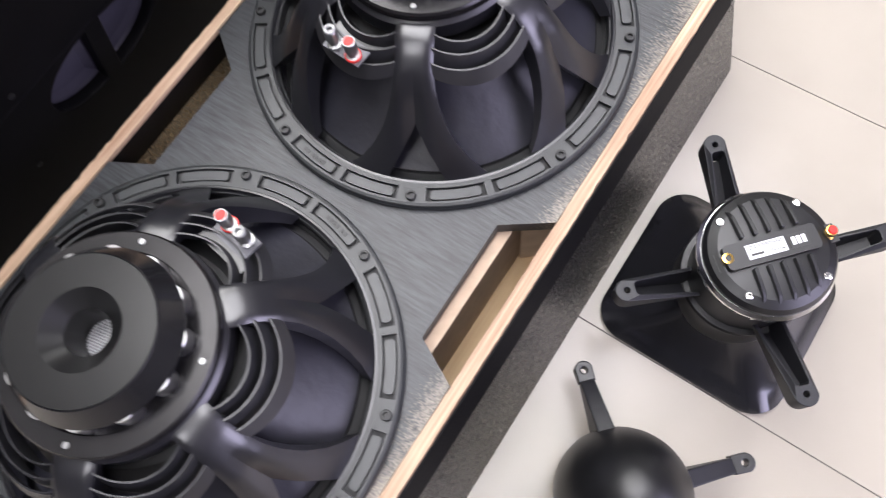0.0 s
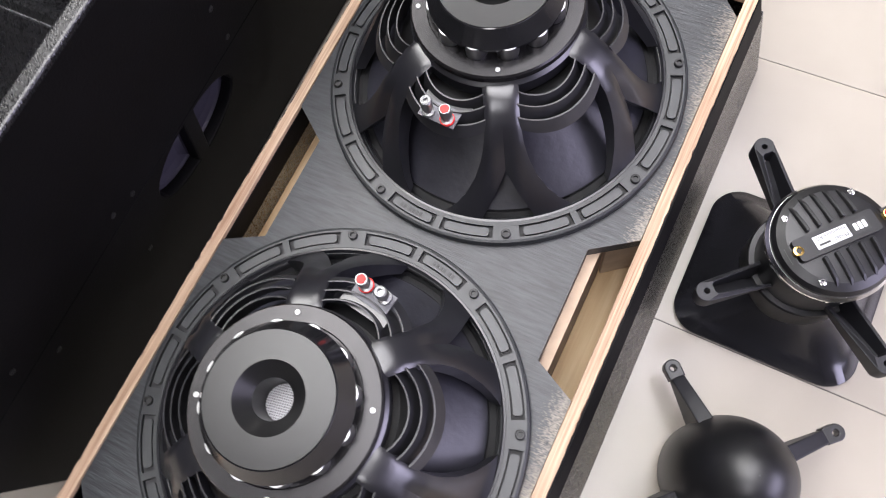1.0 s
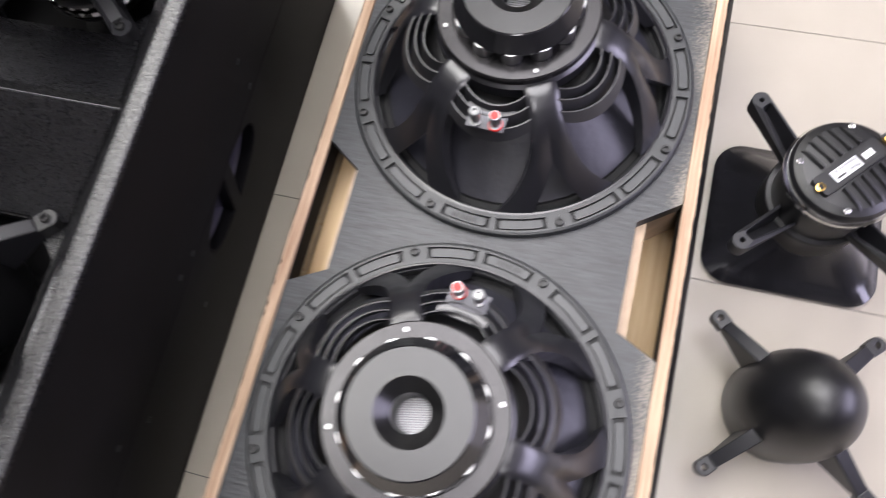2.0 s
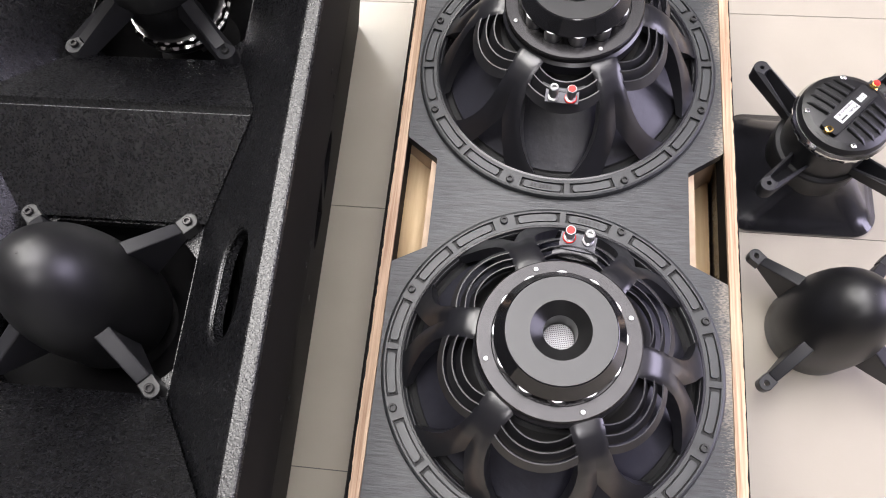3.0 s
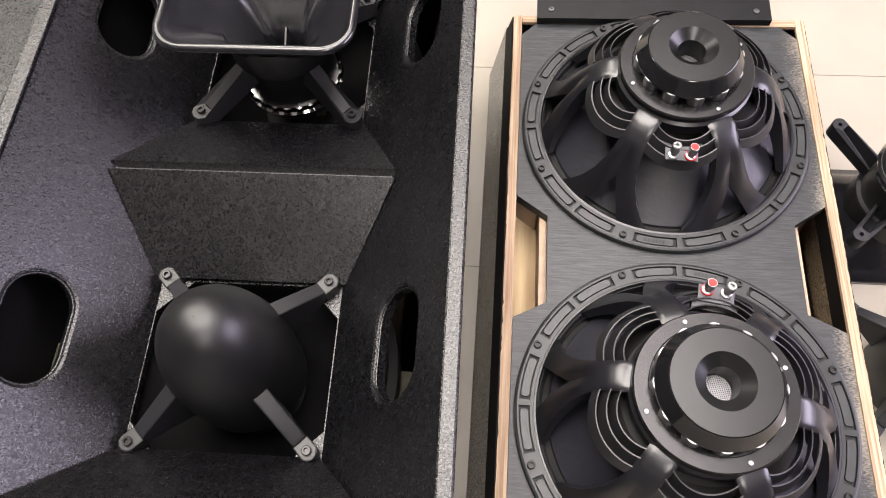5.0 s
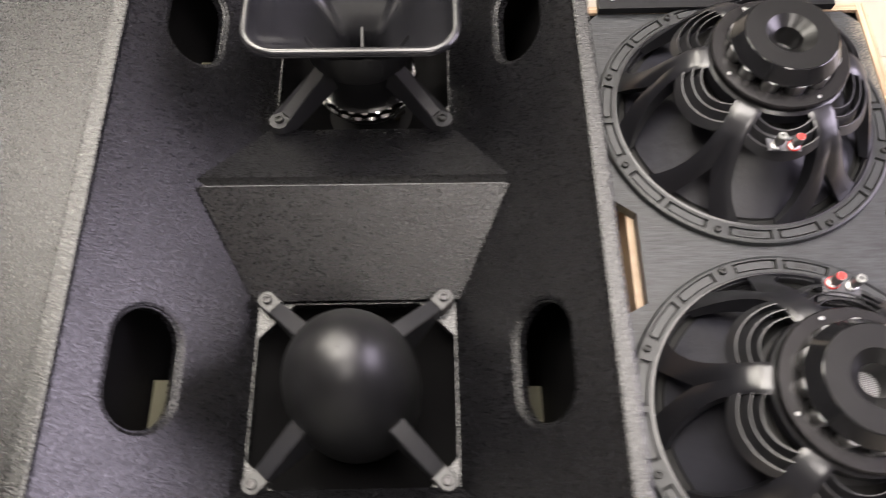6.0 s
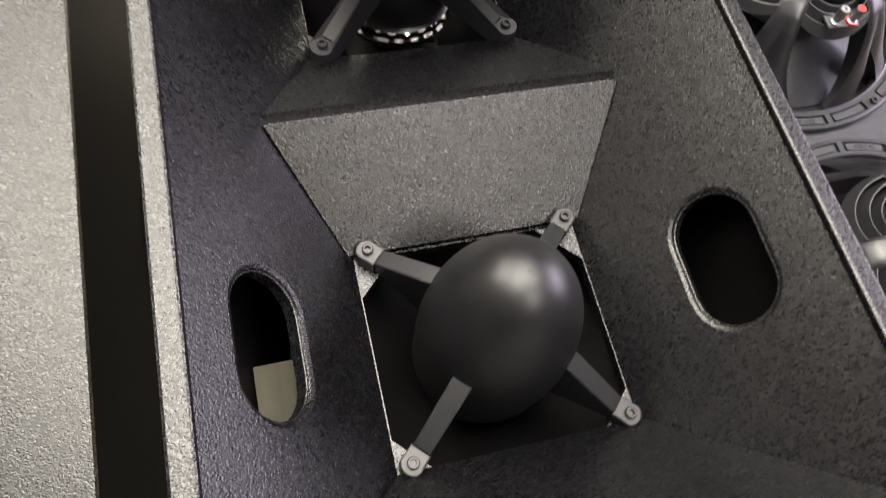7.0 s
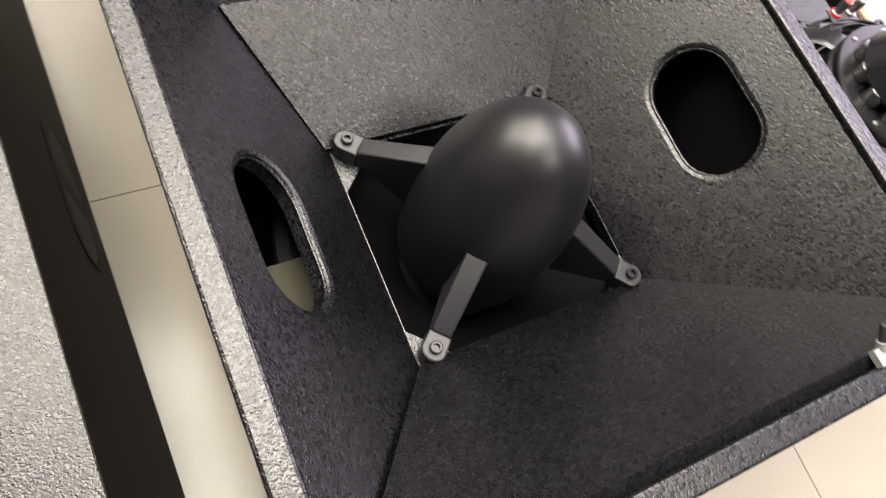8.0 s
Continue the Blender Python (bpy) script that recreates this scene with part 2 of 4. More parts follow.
def part(name, bm, mat, parent=None, label="", m=None, sharp=18):
    finish(bm, sharp)
    me = bpy.data.meshes.new(name)
    bm.to_mesh(me)
    bm.free()
    me.materials.append(mat)
    ob = new(name, me)
    if parent is not None:
        ob.parent = parent
    if m is not None:
        ob.matrix_basis = m
    if label:
        ob["label"] = label
    return ob


def again(ob, m, parent=None):
    """A piece that shares ob's mesh, at the pose m."""
    o = new(ob.name.split(".")[0], ob.data)
    o.parent = parent if parent is not None else ob.parent
    o.matrix_basis = m
    return o


def thing(name, label, category, group="", m=None):
    ob = new(name)
    ob.empty_display_size = 0.05
    if m is not None:
        ob.matrix_basis = m
    return tagged(ob, label, category, group)


def add_box(bm, x0, x1, y0, y1, z0, z1):
    v = [bm.verts.new((x, y, z)) for z in (z0, z1) for x, y in ((x0, y0), (x1, y0), (x1, y1), (x0, y1))]
    for q in ((3, 2, 1, 0), (4, 5, 6, 7), (0, 1, 5, 4), (1, 2, 6, 5), (2, 3, 7, 6), (3, 0, 4, 7)):
        bm.faces.new([v[i] for i in q])
    return v


def box(x0, x1, y0, y1, z0, z1, bevel=0.0, seg=2):
    bm = bmesh.new()
    add_box(bm, x0, x1, y0, y1, z0, z1)
    if bevel:
        round_edges(bm, bevel, seg)
    return bm


def round_edges(bm, off, seg=2, angle=30):
    es = [e for e in bm.edges if len(e.link_faces) == 2 and e.calc_face_angle(0) > radians(angle)]
    bmesh.ops.bevel(bm, geom=es, offset=off, offset_type="OFFSET", segments=seg, profile=0.5, affect="EDGES", clamp_overlap=True)


def add_lathe(bm, profile, seg=64, closed=False):
    rings = []
    for r, z in profile:
        if r < 1e-6:
            rings.append([bm.verts.new((0, 0, z))])
        else:
            rings.append([bm.verts.new((r * math.cos(2 * math.pi * i / seg), r * math.sin(2 * math.pi * i / seg), z)) for i in range(seg)])
    pairs = list(zip(rings, rings[1:]))
    if closed:
        pairs.append((rings[-1], rings[0]))
    for a, b in pairs:
        for i in range(seg):
            j = (i + 1) % seg
            if len(a) == 1 and len(b) == 1:
                continue
            if len(a) == 1:
                bm.faces.new((a[0], b[i], b[j]))
            elif len(b) == 1:
                bm.faces.new((a[i], b[0], a[j]))
            else:
                bm.faces.new((a[i], b[i], b[j], a[j]))


def lathe(profile, seg=64, closed=False):
    bm = bmesh.new()
    add_lathe(bm, profile, seg, closed)
    return bm


def add_prism(bm, poly, z0, z1):
    lo = [bm.verts.new((x, y, z0)) for x, y in poly]
    hi = [bm.verts.new((x, y, z1)) for x, y in poly]
    n = len(poly)
    bm.faces.new(lo[::-1])
    bm.faces.new(hi)
    for i in range(n):
        bm.faces.new((lo[i], lo[(i + 1) % n], hi[(i + 1) % n], hi[i]))


def sheet(outer, holes, z0, z1, bevel=0.0, longest=9.0):
    """A plate with holes: outlines in its own plane, between two heights; edges up to the longest are rounded."""
    bm = bmesh.new()
    edges, loops = [], []
    for loop in (outer, *holes):
        vs = [bm.verts.new((x, y, z0)) for x, y in loop]
        loops.append(vs)
        edges += [bm.edges.new((vs[i], vs[(i + 1) % len(vs)])) for i in range(len(vs))]
    bmesh.ops.triangle_fill(bm, use_beauty=True, use_dissolve=False, edges=edges)
    out = bmesh.ops.extrude_face_region(bm, geom=list(bm.faces))
    top = [g for g in out["geom"] if isinstance(g, bmesh.types.BMVert)]
    bmesh.ops.translate(bm, verts=top, vec=(0, 0, z1 - z0))
    if bevel:
        bmesh.ops.recalc_face_normals(bm, faces=bm.faces)
        tops = set(top)
        es = [e for e in bm.edges if e.verts[0] in tops and e.verts[1] in tops and len(e.link_faces) == 2 and e.calc_face_angle(0) > 1.0 and e.calc_length() < longest]
        bmesh.ops.bevel(bm, geom=es, offset=bevel, offset_type="OFFSET", segments=2, profile=0.5, affect="EDGES", clamp_overlap=True)
    return bm


def circle(r, n=64, cx=0.0, cy=0.0):
    return [(cx + r * math.cos(2 * math.pi * i / n), cy + r * math.sin(2 * math.pi * i / n)) for i in range(n)]


def capsule(length, width, cx=0.0, cy=0.0, n=12):
    """A slot along x with round ends."""
    r, h = width / 2, (length - width) / 2
    out = []
    for k in range(n + 1):
        a = -math.pi / 2 + math.pi * k / n
        out.append((cx + h + r * math.cos(a), cy + r * math.sin(a)))
    for k in range(n + 1):
        a = math.pi / 2 + math.pi * k / n
        out.append((cx - h + r * math.cos(a), cy + r * math.sin(a)))
    return out


def rounded_rect(w, h, r, n=6, cx=0.0, cy=0.0):
    out = []
    for sx, sy, a0 in ((1, 1, 0), (-1, 1, 90), (-1, -1, 180), (1, -1, 270)):
        for k in range(n + 1):
            a = radians(a0 + 90 * k / n)
            out.append((cx + sx * (w / 2 - r) + r * math.cos(a), cy + sy * (h / 2 - r) + r * math.sin(a)))
    return out


def add_sweep(bm, path, n=10, power=2.6):
    """A bar: path rows of (centre, side vector, depth vector), each with half sizes in the vectors."""
    rings = []
    for c, u, v in path:
        ring = []
        for k in range(n):
            a = 2 * math.pi * k / n + math.pi / n
            ca, sa = math.cos(a), math.sin(a)
            x = math.copysign(abs(ca) ** (2 / power), ca)
            y = math.copysign(abs(sa) ** (2 / power), sa)
            ring.append(bm.verts.new(Vector(c) + Vector(u) * x + Vector(v) * y))
        rings.append(ring)
    for a, b in zip(rings, rings[1:]):
        for k in range(n):
            j = (k + 1) % n
            bm.faces.new((a[k], a[j], b[j], b[k]))
    bm.faces.new(rings[0][::-1])
    bm.faces.new(rings[-1])


def polar(r, deg, z=0.0):
    return Vector((r * math.cos(radians(deg)), r * math.sin(radians(deg)), z))


def wedge(bm, r0, r1, a0, a1, z0, z1, n=3):
    """A block between two radii and two angles."""
    rows = []
    for i in range(n + 1):
        a = a0 + (a1 - a0) * i / n
        rows.append([bm.verts.new(polar(r, a, z)) for r, z in ((r0, z0), (r1, z0), (r1, z1), (r0, z1))])
    for p, q in zip(rows, rows[1:]):
        for k in range(4):
            bm.faces.new((p[k], p[(k + 1) % 4], q[(k + 1) % 4], q[k]))
    bm.faces.new(rows[0])
    bm.faces.new(rows[-1][::-1])


def cap_screw(name, parent, m, r=0.0042, h=0.004, mat=None):
    bm = bmesh.new()
    add_lathe(bm, [(0, 0), (r, 0), (r, h * 0.85), (r * 0.85, h), (r * 0.55, h), (r * 0.5, h * 0.45), (0, h * 0.45)], 14)
    return part(name, bm, mat or SCREW, parent, m=m)


# ---- room ----
def tagged_structure(ob, label, category):
    return tagged(ob, label, category, kind="structure")


XW0, XW1, YW0, YW1 = -3.2, 3.2, -3.2, 3.6
# The walls are never in view; their dark colour keeps bounced light low.
wall_w = tagged_structure(part("wall_west", box(XW0 - 0.15, XW0, YW0 - 0.15, YW1 + 0.15, 0, CEIL), WALL), "plain unseen workshop wall, coloured dark to limit fill light", "wall")
wall_n = tagged_structure(part("wall_north", box(XW0, XW1, YW1, YW1 + 0.15, 0, CEIL), WALL), "plain unseen workshop wall, coloured dark to limit fill light", "wall")
wall_s = tagged_structure(part("wall_south", box(XW0, XW1, YW0 - 0.15, YW0, 0, CEIL), WALL), "plain unseen workshop wall, coloured dark to limit fill light", "wall")
WIN = [(-0.7, 0.75), (1.7, 0.75), (1.7, 2.3), (-0.7, 2.3)]
wall_e = tagged_structure(part("wall_east", sheet([(YW0 - 0.15, 0), (YW1 + 0.15, 0), (YW1 + 0.15, CEIL), (YW0 - 0.15, CEIL)], [WIN], 0, 0.15), WALL,
                               m=Matrix(((0, 0, 1, XW1), (1, 0, 0, 0), (0, 1, 0, 0), (0, 0, 0, 1)))), "unseen wall with a window opening, coloured dark to limit fill light", "wall")
ceiling = tagged_structure(part("ceiling", box(XW0 - 0.15, XW1 + 0.15, YW0 - 0.15, YW1 + 0.15, CEIL, CEIL + 0.12), CREAM), "plain white ceiling", "ceiling")
window = tagged_structure(new("window_1"), "daylight window with a grey painted frame", "window")
for y0, y1, z0, z1 in ((-0.7, 1.7, 0.75, 0.8), (-0.7, 1.7, 2.25, 2.3), (-0.7, -0.65, 0.8, 2.25), (1.65, 1.7, 0.8, 2.25), (0.475, 0.525, 0.8, 2.25)):
    part("window_frame", box(XW1 + 0.03, XW1 + 0.08, y0, y1, z0, z1, 0.004), FRAME, window)


def ceiling_light(m):
    t = thing("ceiling_light", "flush rectangular white ceiling light panel, lit, unseen, added to brighten surfaces below", "light", "ceiling lights", m)
    part("frame", sheet(rounded_rect(0.6, 1.2, 0.01), [rounded_rect(0.55, 1.15, 0.005)], -0.02, 0.0), CREAM, t)
    part("diffuser", box(-0.274, 0.274, -0.574, 0.574, -0.012, -0.004), GLOW, t, "glowing diffuser")
    return t


first = ceiling_light(pose(*LAMPS[0], CEIL))
for lx, ly in LAMPS[1:]:
    copy_thing(first, pose(lx, ly, CEIL))


# ---- the speaker box with its back off, lying on its front ----
ZB = 0.232          # top of the baffle
ZR = 0.2338         # top of the plywood edge
DC = (0.002, 0.202)  # plan centre
DT, DB = (0.2140, 0.400), (0.2525, 0.472)   # half sizes at the edge and on the floor


def open_cabinet():
    t = thing("open_speaker_cabinet", "black plywood speaker cabinet, back removed, lying on the floor", "speaker cabinet", m=pose(DC[0], DC[1], 0))
    th, zt = 0.0130, 0.2285
    (tx, ty), (bx, by) = DT, DB
    for s in (1, -1):
        bm = bmesh.new()
        sx, sz = tx + 0.0105, 0.196
        prof = [(s * bx, 0.0), (s * sx, sz), (s * (tx - th), sz), (s * (bx - th), 0.0)]
        ends = []
        for e in (-1, 1):
            ends.append([bm.verts.new((x, e * (by if z == 0 else ty + 0.010), z)) for x, z in prof])
        for k in range(4):
            bm.faces.new((ends[0][k], ends[0][(k + 1) % 4], ends[1][(k + 1) % 4], ends[1][k]))
        bm.faces.new(ends[0])
        bm.faces.new(ends[1])
        part("side_panel", bm, PAINT, t)
        bm = bmesh.new()
        prof = [(sx + 0.0008, sz + 0.0003), (tx + 0.0015, ZR - 0.003), (tx + 0.0003, ZR - 0.003), (tx + 0.0002, zt), (tx - th, zt), (tx - th, sz + 0.0003)]
        ends = [[bm.verts.new((s * x, e * ty, z)) for x, z in prof] for e in (-1, 1)]
        for k in range(6):
            bm.faces.new((ends[0][k], ends[0][(k + 1) % 6], ends[1][(k + 1) % 6], ends[1][k]))
        bm.faces.new(ends[0])
        bm.faces.new(ends[1])
        part("shoulder", bm, SMOOTH_PAINT, t, "smooth black shoulder below the plywood edge")
        part("inner_lining", _slope(bx - th, tx - th, by - 0.02, ty - 0.02, s), PLY, t, "raw plywood inner face")
        part("plywood_edge", rough_strip(tx - th, tx, -ty, ty, zt, ZR, s, 0), PLYEDGE_X, t, "raw plywood edge with splintered paint line")
    for s in (1, -1):
        bm = bmesh.new()
        prof = [(s * by, 0.0), (s * ty, zt), (s * (ty - th), zt), (s * (by - th), 0.0)]
        ends = []
        for e in (-1, 1):
            ends.append([bm.verts.new((e * ((bx if z == 0 else tx) - th - 0.0003), y, z)) for y, z in prof])
        for k in range(4):
            bm.faces.new((ends[0][k], ends[0][(k + 1) % 4], ends[1][(k + 1) % 4], ends[1][k]))
        bm.faces.new(ends[0])
        bm.faces.new(ends[1])
        part("end_panel", bm, PAINT, t)
        part("plywood_edge", rough_strip(ty - th, ty, -tx + th + 0.0004, tx - th - 0.0004, zt, ZR, s, 1), PLYEDGE_Y, t, "raw plywood edge with splintered paint line")
    # baffle board with the two speaker holes and the port cut-outs
    ix, iy = tx - th - 0.0005, ty - th - 0.0005
    c = 0.022
    right = [(ix, -iy + c), (ix, -0.088), (0.157, -0.066), (0.157, 0.056), (ix, 0.086), (ix, iy - c)]
    left = [(-x - 0.002, y) for x, y in right[::-1]]
    left = [(max(x, -ix), y) for x, y in left]
    outer = [(ix - c, -iy), *right, (ix - c, iy), (-ix + c, iy), *left, (-ix + c, -iy)]
    holes = [circle(0.166, 72, -DC[0], s * 0.202) for s in (1, -1)]
    part("baffle", sheet(outer, holes, ZB - 0.018, ZB), STAIN, t, "black stained baffle board with brush marks")
    for s in (1, -1):
        part("port_board", box(s * 0.163 - 0.0055, s * 0.163 + 0.0055, -0.10, 0.10, 0.02, ZB - 0.0185), MDF, t, "raw fibreboard port wall")
        for e in (1, -1):
            bm = box(-0.03, 0.03, -0.005, 0.005, 0.02, ZB - 0.0185)
            part("port_board", bm, MDF, t, "raw fibreboard port wall", m=pose(s * 0.1925, e * 0.10 - 0.01 + 0.008 * e, 0, 0, 0, s * e * 38))
    for s in (1, -1):
        x0, x1 = sorted((s * 0.1690, s * 0.214))
        zf = 0.100 if s > 0 else 0.142
        part("port_floor", box(x0, x1, -0.115, 0.115, zf, zf + 0.008), PLY, t, "raw plywood port floor")
    part("front_board", box(-bx + th + 0.002, bx - th - 0.002, -by + th + 0.002, by - th - 0.002, 0.002, 0.018), MDF, t, "raw fibreboard inner face")
    return t


def _slope(xb, xt, yb, yt, s):
    """A thin lining against a sloping side, 1.5 mm thick."""
    bm = bmesh.new()
    zt = ZB - 0.02
    f = zt / 0.2285
    xm = xb + (xt - xb) * f
    ym = yb + (yt - yb) * f
    rows = []
    for d in (0.0006, 0.0022):
        rows.append([bm.verts.new(p) for p in ((s * (xb - d), -yb, 0.02), (s * (xb - d), yb, 0.02), (s * (xm - d), ym, zt), (s * (xm - d), -ym, zt))])
    bm.faces.new(rows[0])
    bm.faces.new(rows[1][::-1])
    for k in range(4):
        bm.faces.new((rows[0][k], rows[0][(k + 1) % 4], rows[1][(k + 1) % 4], rows[1][k]))
    return bm


def rough_strip(a0, a1, b0, b1, z0, z1, s, axis):
    """A strip of cut plywood with slightly ragged long edges."""
    bm = bmesh.new()
    rnd = random.Random(int(a0 * 1e4) + s + axis * 7)
    n = max(20, int((b1 - b0) / 0.006))
    rows = []
    for i in range(n + 1):
        b = b0 + (b1 - b0) * i / n
        j0, j1 = rnd.uniform(0, 0.0005), rnd.uniform(0, 0.0011) * (1 if rnd.random() < 0.8 else 1.8)
        row = []
        for a, z in ((a0, z0), (a1 - 0.0002, z0), (a1 - j1, z1 - rnd.uniform(0.0, 0.0005)), (a0 + j0, z1 - rnd.uniform(0.0, 0.0003))):
            row.append(bm.verts.new((s * a, b, z) if axis == 0 else (b, s * a, z)))
        rows.append(row)
    for p, q in zip(rows, rows[1:]):
        for k in range(4):
            bm.faces.new((p[k], p[(k + 1) % 4], q[(k + 1) % 4], q[k]))
    bm.faces.new(rows[0])
    bm.faces.new(rows[-1][::-1])
    return bm


open_cabinet()


# ---- woofers, magnet side up ----
def glide(table, f):
    """Smooth value between the rows (f, value, ...) of a table."""
    for p, q in zip(table, table[1:]):
        if f <= q[0] + 1e-9:
            u = (f - p[0]) / (q[0] - p[0])
            return [a + (b - a) * u for a, b in zip(p[1:], q[1:])]
    return list(table[-1][1:])


SHELL = [(0, 0.074, 0.1235), (0.06, 0.083, 0.1235), (0.13, 0.093, 0.1205), (0.22, 0.103, 0.1145), (0.35, 0.115, 0.1035), (0.5, 0.1265, 0.0885), (0.65, 0.1375, 0.0690), (0.8, 0.1490, 0.0465), (0.9, 0.1580, 0.0290), (1.0, 0.1690, 0.0095)]
LEG_OUT = [(0, 12.6), (0.06, 11.5), (0.2, 9.2), (0.35, 8.4), (0.5, 8.7), (0.62, 9.8), (0.75, 12.0), (0.86, 15.2), (0.94, 18.8), (1.0, 22.6)]
LEG_IN = [(0, 0), (0.70, 0.0), (0.76, 1.6), (0.85, 4.4), (1.0, 9.2)]


def forked_leg():
    """One leg of the cast basket: a curved shell that forks into two feet, with deep side walls."""
    bm = bmesh.new()
    steps = 30
    across = 7

    out = lambda f: glide(LEG_OUT, f)[0]
    inn = lambda f: glide(LEG_IN, f)[0]

    def point(f, ang, depth):
        r, z = glide(SHELL, f)
        r2, z2 = glide(SHELL, min(1.0, f + 0.02))
        r1, z1 = glide(SHELL, max(0.0, f - 0.02))
        t = Vector((r2 - r1, z2 - z1)).normalized()
        return polar(r - depth * -t[1], ang, z - depth * t[0])

    def strip(f0, f1, lo, hi):
        tops, lows = [], []
        n = max(3, round(steps * (f1 - f0)))
        for i in range(n + 1):
            f = f0 + (f1 - f0) * i / n
            a, b = lo(f), hi(f)
            deep = 0.010 + 0.013 * min(1, f / 0.3) - 0.010 * max(0, (f - 0.6) / 0.4)
            top, low = [], []
            for k in range(across):
                u = k / (across - 1)
                ang = a + (b - a) * u
                crown = 0.0022 * (abs(ang) / out(f)) ** 5
                valley = 0.0050 * max(0.0, 1 - abs(ang) / 4.5) * max(0.0, min(1.0, (f - 0.30) / 0.35)) ** 1.3
                top.append(bm.verts.new(point(f, ang, crown + valley)))
                low.append(bm.verts.new(point(f, ang * 0.86 if f < 0.7 else a + (b - a) * (0.12 + 0.76 * u), deep)))
            tops.append(top)
            lows.append(low)
        for i in range(n):
            for k in range(across - 1):
                bm.faces.new((tops[i][k], tops[i][k + 1], tops[i + 1][k + 1], tops[i + 1][k]))
                bm.faces.new((lows[i][k], lows[i + 1][k], lows[i + 1][k + 1], lows[i][k + 1]))
            for k in (0, across - 1):
                bm.faces.new((tops[i][k], tops[i + 1][k], lows[i + 1][k], lows[i][k]))
        for i in (0, n):
            bm.faces.new([*tops[i], *lows[i][::-1]])

    strip(0.0, 0.70, lambda f: 0.0, out)
    strip(0.0, 0.70, lambda f: -out(f), lambda f: 0.0)
    strip(0.70, 1.0, inn, out)
    strip(0.70, 1.0, lambda f: -out(f), lambda f: -inn(f))
    bmesh.ops.remove_doubles(bm, verts=bm.verts, dist=0.00005)
    return bm


def woofer(m):
    t = thing("woofer", "large black woofer with cast basket, magnet side up on the baffle", "speaker driver", "woofers", m)
    # flange: pocketed ring
    bm = bmesh.new()
    add_lathe(bm, [(0.166, 0.0), (0.193, 0.0), (0.1942, 0.002), (0.1942, 0.006), (0.193, 0.0085), (0.1905, 0.0095), (0.1885, 0.0095), (0.1885, 0.0050),
                   (0.1755, 0.0050), (0.1755, 0.0098), (0.1715, 0.0098), (0.1695, 0.007), (0.166, 0.006)], 144, closed=True)
    for k in range(8):
        a = 29 + 45 * k
        wedge(bm, 0.1750, 0.1890, a - 4.2, a + 4.2, 0.0040, 0.0096)
        wedge(bm, 0.1750, 0.1890, a + 22.5 - 1.1, a + 22.5 + 1.1, 0.0050, 0.0096)
    part("flange", bm, FLANGE, t, "grey coated mounting ring")
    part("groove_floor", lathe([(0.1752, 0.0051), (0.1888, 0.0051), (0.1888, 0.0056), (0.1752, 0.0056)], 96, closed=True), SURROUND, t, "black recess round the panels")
    panel = None
    for k in range(8):
        for s in (1, -1):
            a = 29 + 45 * k + s * 12.8
            if panel is None:
                bm = bmesh.new()
                wedge(bm, 0.1774, 0.1866, -7.3, 7.3, 0.0045, 0.0088, 8)
                es = [e for e in bm.edges if abs(e.verts[0].co.z - e.verts[1].co.z) > 0.002 and abs(math.degrees(math.atan2(e.verts[0].co.y, e.verts[0].co.x))) > 7]
                bmesh.ops.bevel(bm, geom=es, offset=0.003, segments=3, profile=0.5, affect="EDGES", clamp_overlap=True)
                panel = part("panel", bm, PANEL, t, m=pose(0, 0, 0, 0, 0, a))
            else:
                again(panel, pose(0, 0, 0, 0, 0, a))
    # the maker's mark on one panel: a plain row of bars
    bm = bmesh.new()
    for i in range(6):
        a = -3.2 - 4.4 + i * 1.35 + (0.6 if i > 1 else 0)
        wedge(bm, 0.1800, 0.1842, a, a + 0.85, 0.0085, 0.0094, 1)
    part("mark", bm, SCREW, t, "row of dark embossed bars")
    bolt = None
    for k in range(8):
        mm = Matrix.Translation(polar(0.1845, 29 + 45 * k, 0.0094))
        bolt = cap_screw("bolt", t, mm, 0.0048, 0.0042) if bolt is None else again(bolt, mm) and bolt
    # surround and cone
    part("surround", lathe([(0.1705, 0.0045), (0.167, -0.004), (0.161, -0.009), (0.155, -0.006), (0.152, -0.001), (0.152, -0.003), (0.160, -0.013), (0.1705, -0.006)], 72, closed=True), SURROUND, t)
    part("cone", lathe([(0.1535, -0.002), (0.13, 0.014), (0.10, 0.037), (0.075, 0.058), (0.058, 0.074), (0.056, 0.072), (0.075, 0.055), (0.13, 0.011), (0.1535, -0.005)], 72, closed=True), CONE, t, "dark paper cone seen from behind")
    part("spider", lathe([(0.030, 0.078), (0.045, 0.080), (0.052, 0.077), (0.060, 0.080), (0.068, 0.077), (0.078, 0.080), (0.078, 0.076), (0.045, 0.075), (0.030, 0.074)], 56, closed=True), SURROUND, t)
    part("voice_coil_former", lathe([(0.050, 0.060), (0.050, 0.106), (0.047, 0.106), (0.047, 0.060)], 48, closed=True), SURROUND, t)
    # basket: inner rings and six forked legs
    part("basket_ring", lathe([(0.1698, 0.0072), (0.1712, 0.0096), (0.1690, 0.0100), (0.1650, 0.0035), (0.1642, -0.004), (0.1680, -0.004)], 96, closed=True), BASKET, t)
    part("basket_neck", lathe([(0.074, 0.100), (0.083, 0.106), (0.0835, 0.1215), (0.080, 0.1245), (0.055, 0.1245), (0.055, 0.100)], 72, closed=True), BASKET, t)
    leg = None
    for k in range(6):
        mm = pose(0, 0, 0, 0, 0, 30 + 60 * k)
        if leg is None:
            bm = forked_leg()
